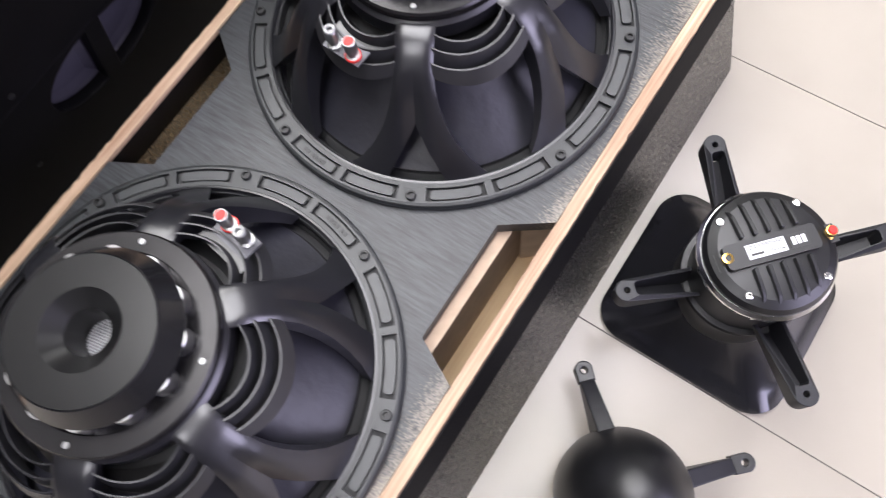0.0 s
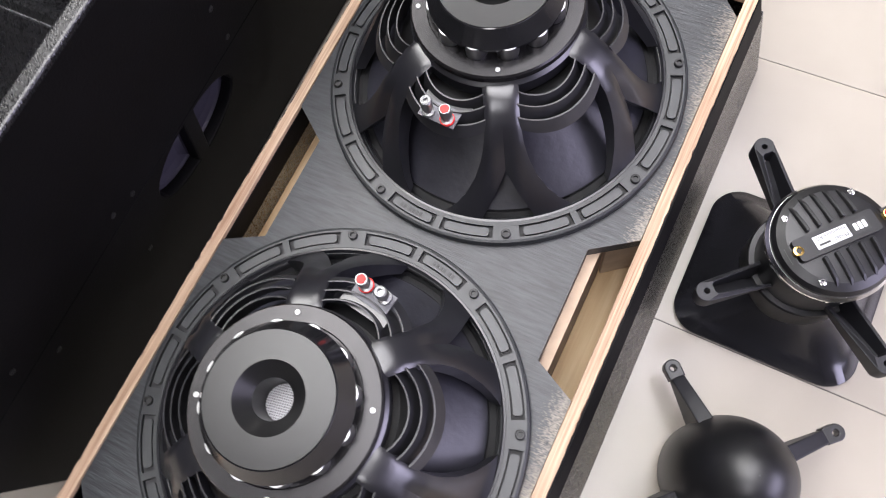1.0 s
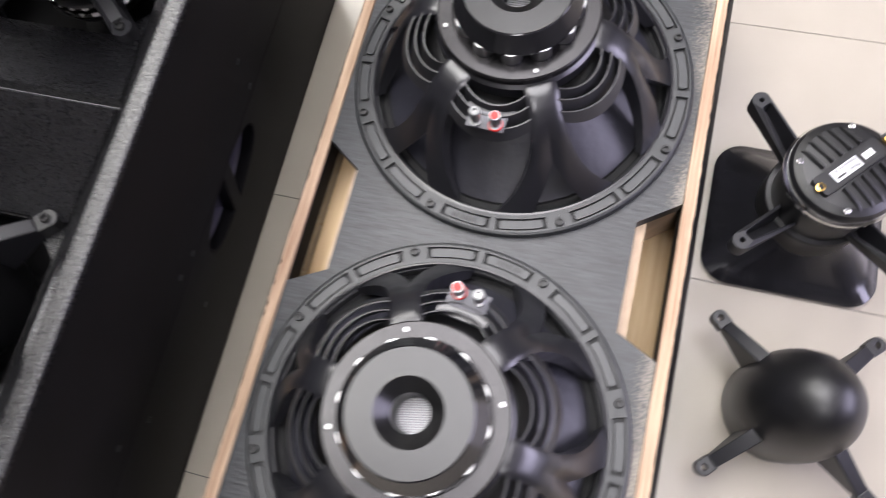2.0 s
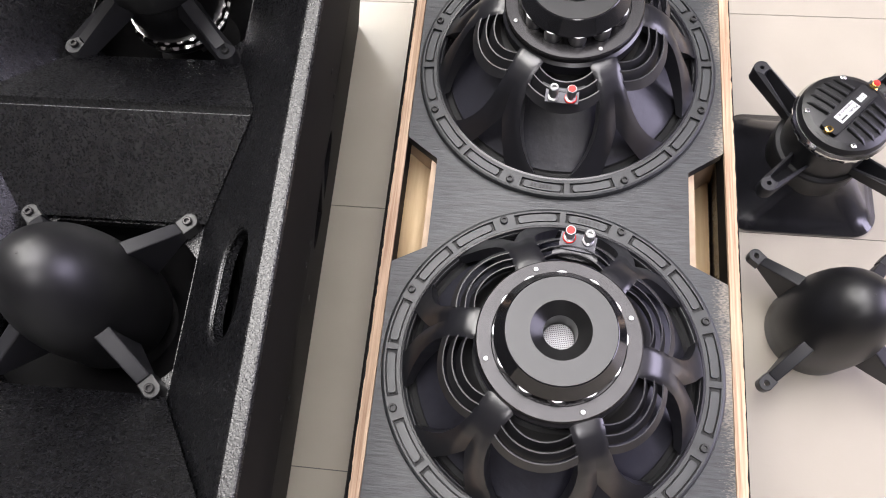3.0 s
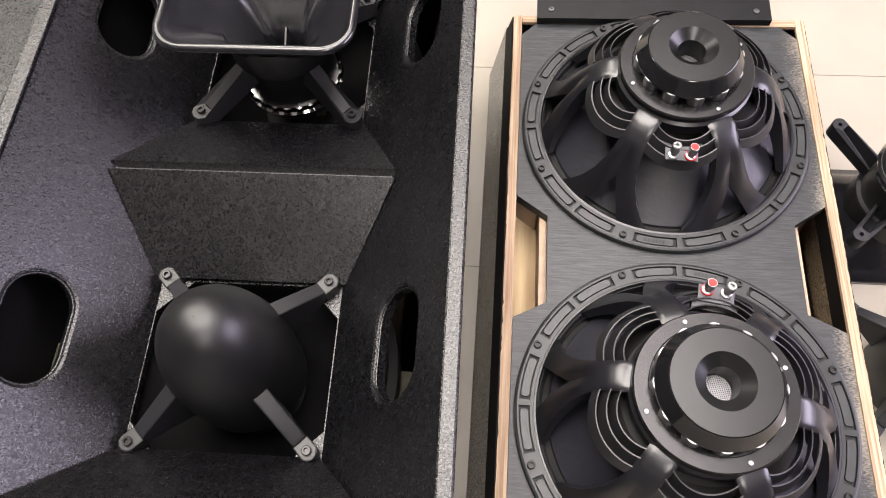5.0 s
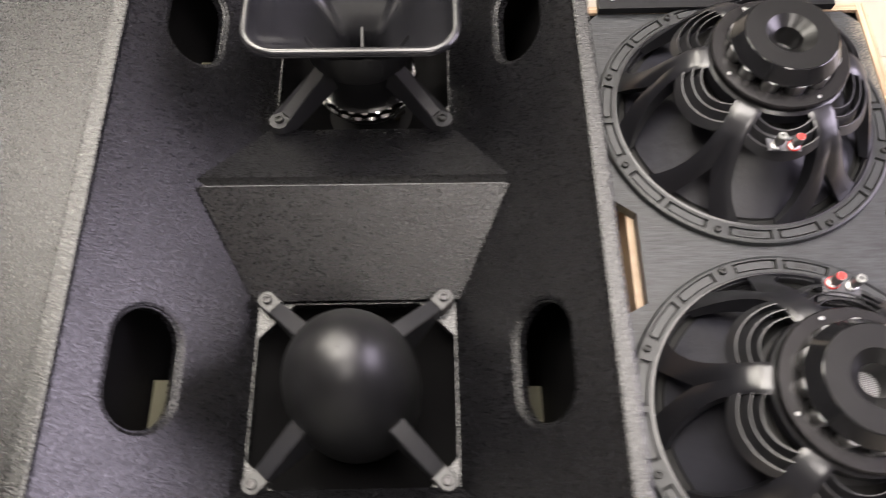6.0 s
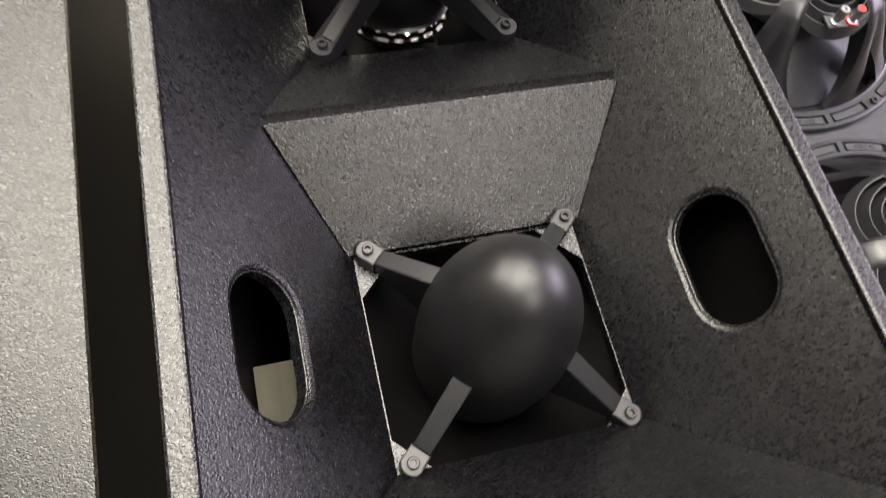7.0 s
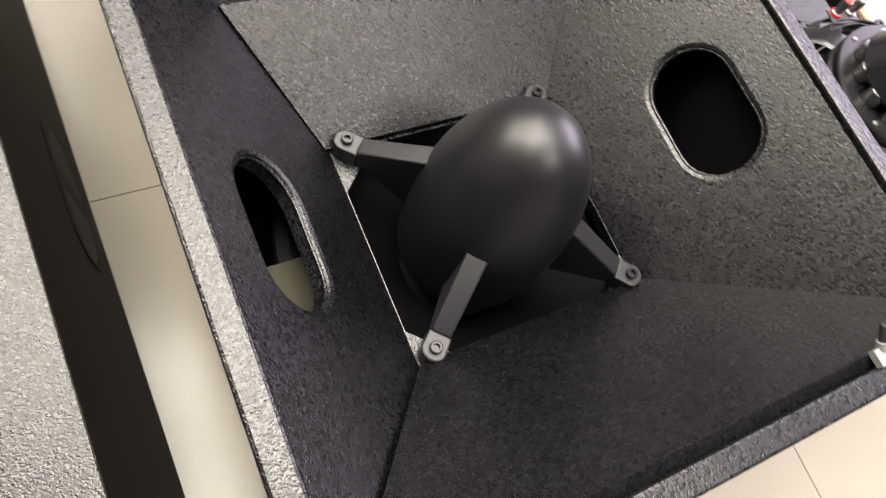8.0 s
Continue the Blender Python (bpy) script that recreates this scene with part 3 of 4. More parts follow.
            leg = part("basket_leg", bm, BASKET, t, m=mm, sharp=40)
        else:
            again(leg, mm)
    # curved cooling ribs between the legs
    ribs = []
    for k in range(6):
        mm = pose(0, 0, 0, 0, 0, 60 * k)
        for i, (r, z, half) in enumerate(((0.0890, 0.1205, 20.0), (0.0985, 0.1160, 21.5), (0.1085, 0.1085, 22.0))):
            if k == 0:
                bm = bmesh.new()
                rows = []
                for j in range(15):
                    a = -half + 2 * half * j / 14
                    w = (a / half) ** 2
                    rr = r + 0.0085 * (1 - w) - 0.001
                    zz = z - 0.0065 * (1 - w)
                    hh = (0.024, 0.021, 0.014)[i] - 0.004 * w
                    rows.append([bm.verts.new(polar(p, a, q)) for p, q in ((rr + 0.0040, zz - hh), (rr + 0.0085, zz - hh), (rr + 0.0022, zz), (rr + 0.0008, zz + 0.0003))])
                for p, q in zip(rows, rows[1:]):
                    for c in range(4):
                        bm.faces.new((p[c], p[(c + 1) % 4], q[(c + 1) % 4], q[c]))
                bm.faces.new(rows[0])
                bm.faces.new(rows[-1][::-1])
                ribs.append(part("cooling_rib", bm, RIB, t, m=mm))
            else:
                again(ribs[i], mm)
    part("basket_shelf", lathe([(0.070, 0.0920), (0.086, 0.0890), (0.098, 0.0800), (0.1030, 0.0730), (0.1000, 0.0710), (0.086, 0.0780), (0.070, 0.0820)], 72, closed=True), SURROUND, t, "dark shelf below the ribs")
    # magnet assembly
    part("pole_plate", lathe([(0.050, 0.1245), (0.0795, 0.1245), (0.0812, 0.127), (0.0812, 0.133), (0.0797, 0.1350), (0.0660, 0.1350), (0.0650, 0.1335), (0.050, 0.1335)], 96, closed=True), PLATE, t, "dark plated steel plate")
    screw = None
    for k in range(4):
        mm = Matrix.Translation(polar(0.0735, 29 + 90 * k, 0.1350))
        screw = cap_screw("plate_screw", t, mm, 0.0024, 0.0012, POST) if screw is None else again(screw, mm) and screw
    slug = None
    for k in range(12):
        mm = pose(*polar(0.0548, 30 * k + 9, 0.1337))
        if slug is None:
            slug = part("magnet_slug", lathe([(0, 0), (0.0098, 0), (0.0102, 0.0008), (0.0102, 0.0155), (0.0098, 0.016), (0, 0.016)], 24), POST, t, "nickel magnet slug", m=mm)
        else:
            again(slug, mm)
    part("magnet_cup", lathe([(0.0570, 0.1460), (0.0615, 0.1455), (0.0632, 0.1475), (0.0632, 0.1500), (0.0605, 0.1545), (0.0535, 0.1672), (0.0528, 0.1677), (0.0525, 0.1674), (0.040, 0.160), (0.040, 0.1460)], 96, closed=True), GLOSS, t, "gloss black bevelled cup")
    part("top_disc", lathe([(0.0522, 0.1660), (0.0522, 0.1680), (0.0290, 0.1680), (0.0283, 0.1674), (0.0165, 0.1585), (0.0158, 0.1280), (0.0178, 0.1280), (0.0300, 0.1600)], 96, closed=True), TOPDISC, t, "satin black disc with a conical vent")
    bm = lathe([(0, 0.1308), (0.008, 0.1312), (0.0157, 0.1305), (0.0157, 0.1290), (0, 0.1290)], 32)
    vent = part("vent_mesh", bm, PRINT, t)
    for a in (0, 90):
        for i in range(-7, 8):
            half = math.sqrt(max(0, 0.0152 ** 2 - (i * 0.002) ** 2))
            part("mesh_wire", box(-half, half, -0.0004, 0.0004, 0, 0.0006), MESH, vent, m=pose(0, 0, 0.1315, 0, 0, a + 20) @ pose(0, i * 0.002, 0.0004 * (a > 0)))
    # terminal bracket and posts, at the foot of the ribs
    part("terminal_plate", box(0.1035, 0.1225, -0.0195, 0.0185, 0.1065, 0.1085, 0.0008), BRACKET, t, "grey zinc terminal bracket")
    part("terminal_bracket", box(0.094, 0.104, -0.024, 0.024, 0.098, 0.1062, 0.001), BASKET, t)
    for y, mat, lab in ((0.0095, RED, "chrome post with a red cap"), (-0.0105, CLEAR, "chrome post with a white cap")):
        post = part("terminal_post", lathe([(0, 0), (0.0062, 0), (0.0062, 0.003), (0.0040, 0.004), (0.0040, 0.010), (0.0056, 0.0105), (0.0056, 0.0205), (0.0050, 0.0215), (0.0035, 0.0215), (0.0035, 0.019), (0, 0.019)], 24), POST, t, lab, m=pose(0.1165, y, 0.1085))
        part("cap", lathe([(0.0024, 0.0195), (0.0024, 0.0222), (0.0046, 0.0224), (0.0052, 0.0212), (0.0052, 0.0204)] if mat is CLEAR else [(0, 0.0222), (0.0040, 0.0222), (0.0044, 0.0217), (0.0044, 0.0192)], 20), mat, post)
        if mat is RED:
            part("washer", lathe([(0.0063, 0.0006), (0.0070, 0.0008), (0.0070, 0.0030), (0.0063, 0.0034)], 20, closed=True), RED, post)
    return t


woofer_far = woofer(pose(0.0, 0.404, ZB, 0, 0, -93.5))
copy_thing(woofer_far, pose(0.0, 0.0, ZB, 0, 0, 81.5))


# ---- the finished horn cabinet, lying on its back ----
CX, CY = -0.4945, 0.203
RIM = 0.500
CM = Matrix.Translation((CX, CY, 0.36)) @ pose(0, 0, 0, 0, 1.3, 0.95) @ Matrix.Translation((0, 0, -0.36))   # it stands a little askew
HX, HY = 0.2400, 0.4350        # outer half sizes at the rim
IX, IY = 0.2245, 0.4185        # inner half sizes at the rim
ZP = 0.347                     # mounting plate
PH = 0.1025                    # half size of a plate
PY = 0.2000                    # plates at +- this along the cabinet
CREASE, WAIST, FOOT = 0.272, 0.2035, 0.1500   # height of the crease in the sides, half widths there and on the floor


def quad_panel(a, b, c, d, th, holes=(), bevel=0.0, extra=()):
    """A flat panel a-b-c-d (corner points), th thick behind it; holes and extra outline points in metres along a-b and up from it."""
    a, b, c, d = (Vector(p) for p in (a, b, c, d))
    ux = (b - a).normalized()
    nz = ux.cross(d - a).normalized()
    uy = nz.cross(ux)
    to2 = lambda p: ((p - a).dot(ux), (p - a).dot(uy))
    m = Matrix((ux, uy, nz)).transposed().to_4x4()
    m.translation = a
    outline = [to2(p) for p in (a, b, c, *[Vector(e) for e in extra], d)]
    return sheet(outline, list(holes), -th, 0.0, bevel, 0.05), m


def loop_tube(pts, r, n=6):
    """A thin round bead along a closed flat outline."""
    bm = bmesh.new()
    k = len(pts)
    rings = []
    for i in range(k):
        p = Vector(pts[i])
        d = Vector(pts[(i + 1) % k]) - Vector(pts[i - 1])
        side = d.cross(Vector((0, 0, 1))).normalized()
        rings.append([bm.verts.new(p + side * r * math.cos(2 * math.pi * j / n) + Vector((0, 0, r * math.sin(2 * math.pi * j / n)))) for j in range(n)])
    for i in range(k):
        a, b = rings[i], rings[(i + 1) % k]
        for j in range(n):
            bm.faces.new((a[j], a[(j + 1) % n], b[(j + 1) % n], b[j]))
    return bm


def horn_cabinet():
    t = thing("horn_speaker_cabinet", "black textured horn speaker cabinet lying open side up", "speaker cabinet", m=CM)
    # outer sides: an upper and a lower board meeting in a slight crease
    for s in (1, -1):
        bm = bmesh.new()
        prof = [(HX, RIM - 0.0062), (WAIST, CREASE), (WAIST - 0.0155, CREASE), (IX, RIM - 0.0062)]
        ends = [[bm.verts.new((s * x, e * HY, z)) for x, z in prof] for e in (-1, 1)]
        n = len(prof)
        for k in range(n):
            bm.faces.new((ends[0][k], ends[0][(k + 1) % n], ends[1][(k + 1) % n], ends[1][k]))
        bm.faces.new(ends[0])
        bm.faces.new(ends[1])
        bmesh.ops.recalc_face_normals(bm, faces=bm.faces)
        part("side_panel", bm, SMOOTH_PAINT, t)
        along = Vector((0, 1, 0)) * s
        up = Vector((s * (WAIST - FOOT), 0, CREASE)).normalized()
        nrm = along.cross(up)
        m = Matrix((along, up, nrm)).transposed().to_4x4()
        m.translation = Vector((s * FOOT, 0, 0))
        h = math.hypot(WAIST - FOOT, CREASE)
        hx, hy = 0.006 * s, h * 0.81
        holes = [[(hx + x, hy + y) for x, y in half_moon(k)] for k in (1, -1)]
        lower = part("side_panel", sheet([(-HY, 0.006), (HY, 0.006), (HY, h - 0.0003), (-HY, h - 0.0003)], holes, -0.0145, 0.0, 0.0022), SMOOTH_PAINT, t, "smooth black lower side with a bar handle", m=m)
        for k in (1, -1):
            bm = bmesh.new()
            moon = half_moon(k)
            cx = sum(p[0] for p in moon) / len(moon)
            cy = sum(p[1] for p in moon) / len(moon)
            rings = []
            for grow, z in ((1.06, -0.0143), (1.0, -0.019), (0.8, -0.024), (0.4, -0.026)):
                rings.append([bm.verts.new((hx + cx + (x - cx) * grow, hy + cy + (y - cy) * grow, z)) for x, y in moon])
            n = len(moon)
            for p, q in zip(rings, rings[1:]):
                for i in range(n):
                    bm.faces.new((p[i], p[(i + 1) % n], q[(i + 1) % n], q[i]))
            bm.faces.new(rings[-1])
            part("handle_pocket", bm, POCKET, lower, "glossy black pocket of the bar handle")
        for y, z in ((-0.095, h + 0.004), (0.107, h + 0.01), (0.103, h + 0.07), (-0.13, h - 0.10), (-0.27, h - 0.03), (-0.30, h + 0.03)):
            if z < h - 0.01:
                cap_screw("panel_screw", lower, pose(y * s, z, 0), 0.0035, 0.0012)
    for s in (1, -1):
        up = Vector((s * (HX - WAIST), 0, RIM - CREASE)).normalized()
        along = Vector((0, 1, 0)) * s
        m = Matrix((along, up, along.cross(up))).transposed().to_4x4()
        m.translation = Vector((s * WAIST, 0, CREASE))
        for y, z in ((-0.095, 0.012), (-0.125, 0.022), (0.107, 0.014), (0.103, 0.074), (-0.30, 0.03)):
            cap_screw("panel_screw", t, m @ pose(y * s, z, 0), 0.0035, 0.0012)
    for e in (1, -1):
        bm = bmesh.new()
        x0 = IX + 0.002
        x1 = WAIST - 0.016
        x0, zt = x0 - 0.0025, RIM - 0.0062
        poly = [(-x0, zt), (-x1, CREASE), (-FOOT + 0.016, 0.006), (FOOT - 0.016, 0.006), (x1, CREASE), (x0, zt)]
        ys = (e * HY, e * IY)
        ends = [[bm.verts.new((x, y, z)) for x, z in poly] for y in ys]
        n = len(poly)
        for k in range(n):
            bm.faces.new((ends[0][k], ends[0][(k + 1) % n], ends[1][(k + 1) % n], ends[1][k]))
        bm.faces.new(ends[0])
        bm.faces.new(ends[1])
        bmesh.ops.recalc_face_normals(bm, faces=bm.faces)
        part("end_panel", bm, PAINT, t)
    part("rim", sheet([(-HX, -HY), (HX, -HY), (HX, HY), (-HX, HY)], [[(-IX + 0.002, -IY), (IX, -IY), (IX, IY), (-IX + 0.002, IY)]], RIM - 0.006, RIM, 0.0022), PAINT, t, "textured black rim worn shiny")
    part("back_board", box(-FOOT + 0.016, FOOT - 0.016, -IY + 0.002, IY - 0.002, 0.008, 0.022), MDF, t)
    # long horn walls with the port slots
    drop = RIM - ZP
    run = IX - PH
    slant = math.hypot(drop, run)
    slots = []
    for py in (-PY + 0.004, PY - 0.002):
        slots.append((py, slant * 0.585))
    for s in (1, -1):
        a, b = Vector((s * PH, -IY, ZP)), Vector((s * PH, IY, ZP))
        c, d = Vector((s * IX, IY, RIM - 0.0064)), Vector((s * IX, -IY, RIM - 0.0064))
        if s > 0:
            a, b, c, d = b, a, d, c
        holes = []
        for py, v in slots:
            holes.append(capsule(0.112, 0.066, (py + IY) if s < 0 else (IY - py), v))
        bm, m = quad_panel(a, b, c, d, 0.014, holes, 0.004)
        wall = part("horn_wall", bm, PAINT, t, "textured sloping horn wall with oval ports", m=m)
        for hole in holes:
            part("port_lip", loop_tube([(x, y, -0.0042) for x, y in hole], 0.0014, 8), LIPSHINE, wall, "lip of the port, coloured paler as a highlight", sharp=60)
        for py, v in slots:
            x0, x1 = (0.140, 0.196) if s > 0 else (-0.1985, -0.134)
            zb = 0.285 if s > 0 else 0.336
            part("port_brace", box(x0, x1, py - 0.13, py + 0.010, zb, zb + 0.014), SHADEPLY, t, "raw plywood brace inside the port, coloured dark for shade")
    # end walls
    for e in (1, -1):
        a, b = Vector((e * -PH, e * (PY + PH), ZP)), Vector((e * PH, e * (PY + PH), ZP))
        c, d = Vector((e * IX, e * IY, RIM - 0.0064)), Vector((e * -IX, e * IY, RIM - 0.0064))
        bm, m = quad_panel(b, a, d, c, 0.012)
        part("end_horn_wall", bm, PAINT, t, m=m)
    # ridge between the two horns
    zv, xv = 0.4095, PH + (0.4095 - ZP) / (drop - 0.0064) * run
    for e in (1, -1):
        yb, zb = e * (PY - PH + 0.003), ZP - 0.0019    # let into the side walls and the plates
        a, b = Vector((-PH - 0.004, yb, zb)), Vector((PH + 0.004, yb, zb))
        c, d = Vector((xv + 0.004, 0, zv)), Vector((-xv - 0.004, 0, zv))
        if e > 0:
            bm, m = quad_panel(a, b, c, d, 0.010)
        else:
            bm, m = quad_panel(b, a, d, c, 0.010)
        part("ridge_panel", bm, PAINT, t, m=m)
    for e in (1, -1):
        for s in (1, -1):
            p, q = Vector((s * PH, e * (PY - PH), ZP)), Vector((s * xv, 0, zv))
            d = q - p
            bm = lathe([(0, -d.length / 2), (0.0009, -d.length / 2), (0.0009, d.length / 2), (0, d.length / 2)], 6)
            part("worn_edge", bm, WORN, t, "pale worn seam", m=Matrix.Translation((p + q) / 2 + Vector((-s * 0.0006, 0, 0.0010))) @ d.to_track_quat("Z", "Y").to_matrix().to_4x4())
    part("ridge_nose", lathe_bar(xv - 0.001, 0.0009), WORN, t, "worn pale edge of the ridge", m=pose(0, 0, zv - 0.0002, 0, 90, 0))
    # plates with cut-corner openings, and what stands below them
    k, h = 0.036, PH - 0.0012
    q = PH + 0.004
    for e in (1, -1):
        lo, hi = sorted((-e * (PH - 0.0100), e * (PH - 0.001)))     # a wider margin towards the ridge
        octagon = [(h - k, lo), (h, lo + k), (h, hi - k), (h - k, hi), (-h + k, hi), (-h, hi - k), (-h, lo + k), (-h + k, lo)]
        part("mounting_plate", sheet([(-q, -q), (q, -q), (q, q), (-q, q)], [octagon], -0.012, 0.0), PAINT, t, "textured plate with a cut-corner opening", m=pose(0, e * PY, ZP - 0.001))
        w = part("woofer_cone", lathe([(0.150, 0.0), (0.148, 0.003), (0.143, 0.006), (0.137, 0.0), (0.10, -0.028), (0.055, -0.062), (0.04, -0.06), (0.02, -0.052), (0, -0.05)], 72), SMOOTH_PAINT, t, "dark woofer cone behind the opening", m=pose(0, e * PY, ZP - 0.030))
        part("surround", lathe([(0.1505, -0.002), (0.1505, 0.006), (0.1600, 0.012), (0.1700, 0.008), (0.172, -0.004)], 72), SURROUND, w)
    return t


def lathe_bar(half, r):
    return lathe([(0, -half), (r, -half), (r, half), (0, half)], 8)


def half_moon(k):
    """One of the two pockets of a bar handle: half an oval, on one side of a slanting bar."""
    out = []
    for i in range(13):
        a = radians(-90 + 180 * i / 12)
        x, y = 0.011 + 0.070 * math.cos(a), 0.044 * math.sin(a)
        out.append((k * (x + 0.10 * y), k * y))
    return out


horn_cabinet()


# ---- phase plugs: a bulb on four arms ----
def phase_plug(m, label):
    t = thing("phase_plug", label, "phase plug", "phase plugs", m)
    prof = []
    R0, TOP, MID, LOW = 0.0660, 0.141, 0.006, -0.052
    for i in range(25):
        a = radians(90 * i / 24)
        prof.append((R0 * math.sin(a) ** 0.92, MID + (TOP - MID) * math.cos(a) ** 0.96))
    prof[0] = (0.0, TOP)
    prof += [(R0, MID - 0.012), (R0 * 0.985, MID - 0.03), (R0 * 0.98, LOW + 0.004), (R0 * 0.965, LOW), (0, LOW)]
    dome = part("bulb", lathe(prof, 96), PLASTIC, t, "smooth matte black egg-shaped bulb")
    part("gate_mark", lathe([(0, 0), (0.0012, 0), (0.0010, 0.0007), (0, 0.0008)], 10), PRINT, dome, m=pose(0.001, 0.002, TOP - 0.0003))
    arm = foot = None
    for k in range(4):
        mm = pose(0, 0, 0, 0, 0, 45 + 90 * k)
        if arm is None:
            bm = bmesh.new()
            prof2 = [(0.116, 0.001), (0.116, 0.0180), (0.063, 0.0490), (0.050, 0.0530), (0.050, -0.030), (0.066, -0.022)]
            rows = []
            for s, f in ((-1, 0), (1, 0)):
                rows.append([bm.verts.new((r, s * (0.0078 + 0.0012 * (0.116 - r) / 0.06), z)) for r, z in prof2])
            n = len(prof2)
            for i in range(n):
                bm.faces.new((rows[0][i], rows[0][(i + 1) % n], rows[1][(i + 1) % n], rows[1][i]))
            bm.faces.new(rows[0])
            bm.faces.new(rows[1])
            bmesh.ops.recalc_face_normals(bm, faces=bm.faces)
            round_edges(bm, 0.0018, 2)
            arm = part("arm", bm, ARM, t, m=mm)
            bm = sheet([(0.1155, -0.0092)] + [(0.128 + 0.0100 * math.cos(radians(a)), 0.0100 * math.sin(radians(a))) for a in range(-75, 76, 15)] + [(0.1155, 0.0092)],
                       [circle(0.0034, 16, 0.1277)], 0.0, 0.0165, 0.0015)
            foot = part("foot", bm, PLASTIC, t, "round foot with a screw hole", m=mm)
        else:
            again(arm, mm)
            again(foot, mm)
    return t


def plug_bolts(t, z, r, flip=0, mat=None):
    b = None
    for k in range(4):
        mm = Matrix.Translation(polar(r, 45 + 90 * k, z)) @ pose(0, 0, 0, flip)
        b = cap_screw("bolt", t, mm, 0.0050, 0.0048, mat or PLATE) if b is None else again(b, mm) and b


plug = phase_plug(CM @ pose(0, -PY + 0.002, ZP), "matte black egg-shaped phase plug bolted over the horn opening")
loose = copy_thing(plug, pose(0.3845, 0.131, 0.0525, 1.5, 0, 2.0))
loose["label"] = "matte black egg-shaped phase plug lying loose on the tiles"
plug_bolts(plug, 0.0155, 0.1277)


# ---- small horns with their drivers ----
def scalloped_ring():
    """A polished ring with a row of shallow facets round it."""
    bm = lathe([(0.056, 0.158), (0.0610, 0.158), (0.0632, 0.1595), (0.0642, 0.163), (0.0632, 0.1665), (0.0648, 0.1690), (0.0648, 0.1720), (0.0618, 0.1757), (0.056, 0.1757)], 144, closed=True)
    for v in bm.verts:
        if 0.1590 < v.co.z < 0.1680 and v.co.xy.length > 0.061:
            a = math.atan2(v.co.y, v.co.x)
            k = 1 - 0.022 * abs(math.sin(12 * a))
            v.co.x *= k
            v.co.y *= k
    return bm


def lettering(words, size):
    """Raised print in the built-in font, from its left end on the base line."""
    data = bpy.data.curves.new("lettering", "FONT")
    data.body, data.size, data.extrude = words, size, 0.0001
    ob = bpy.data.objects.new("lettering", data)
    me = bpy.data.meshes.new_from_object(ob)
    bm = bmesh.new()
    bm.from_mesh(me)
    bpy.data.meshes.remove(me)
    bpy.data.objects.remove(ob)
    bpy.data.curves.remove(data)
    return bm


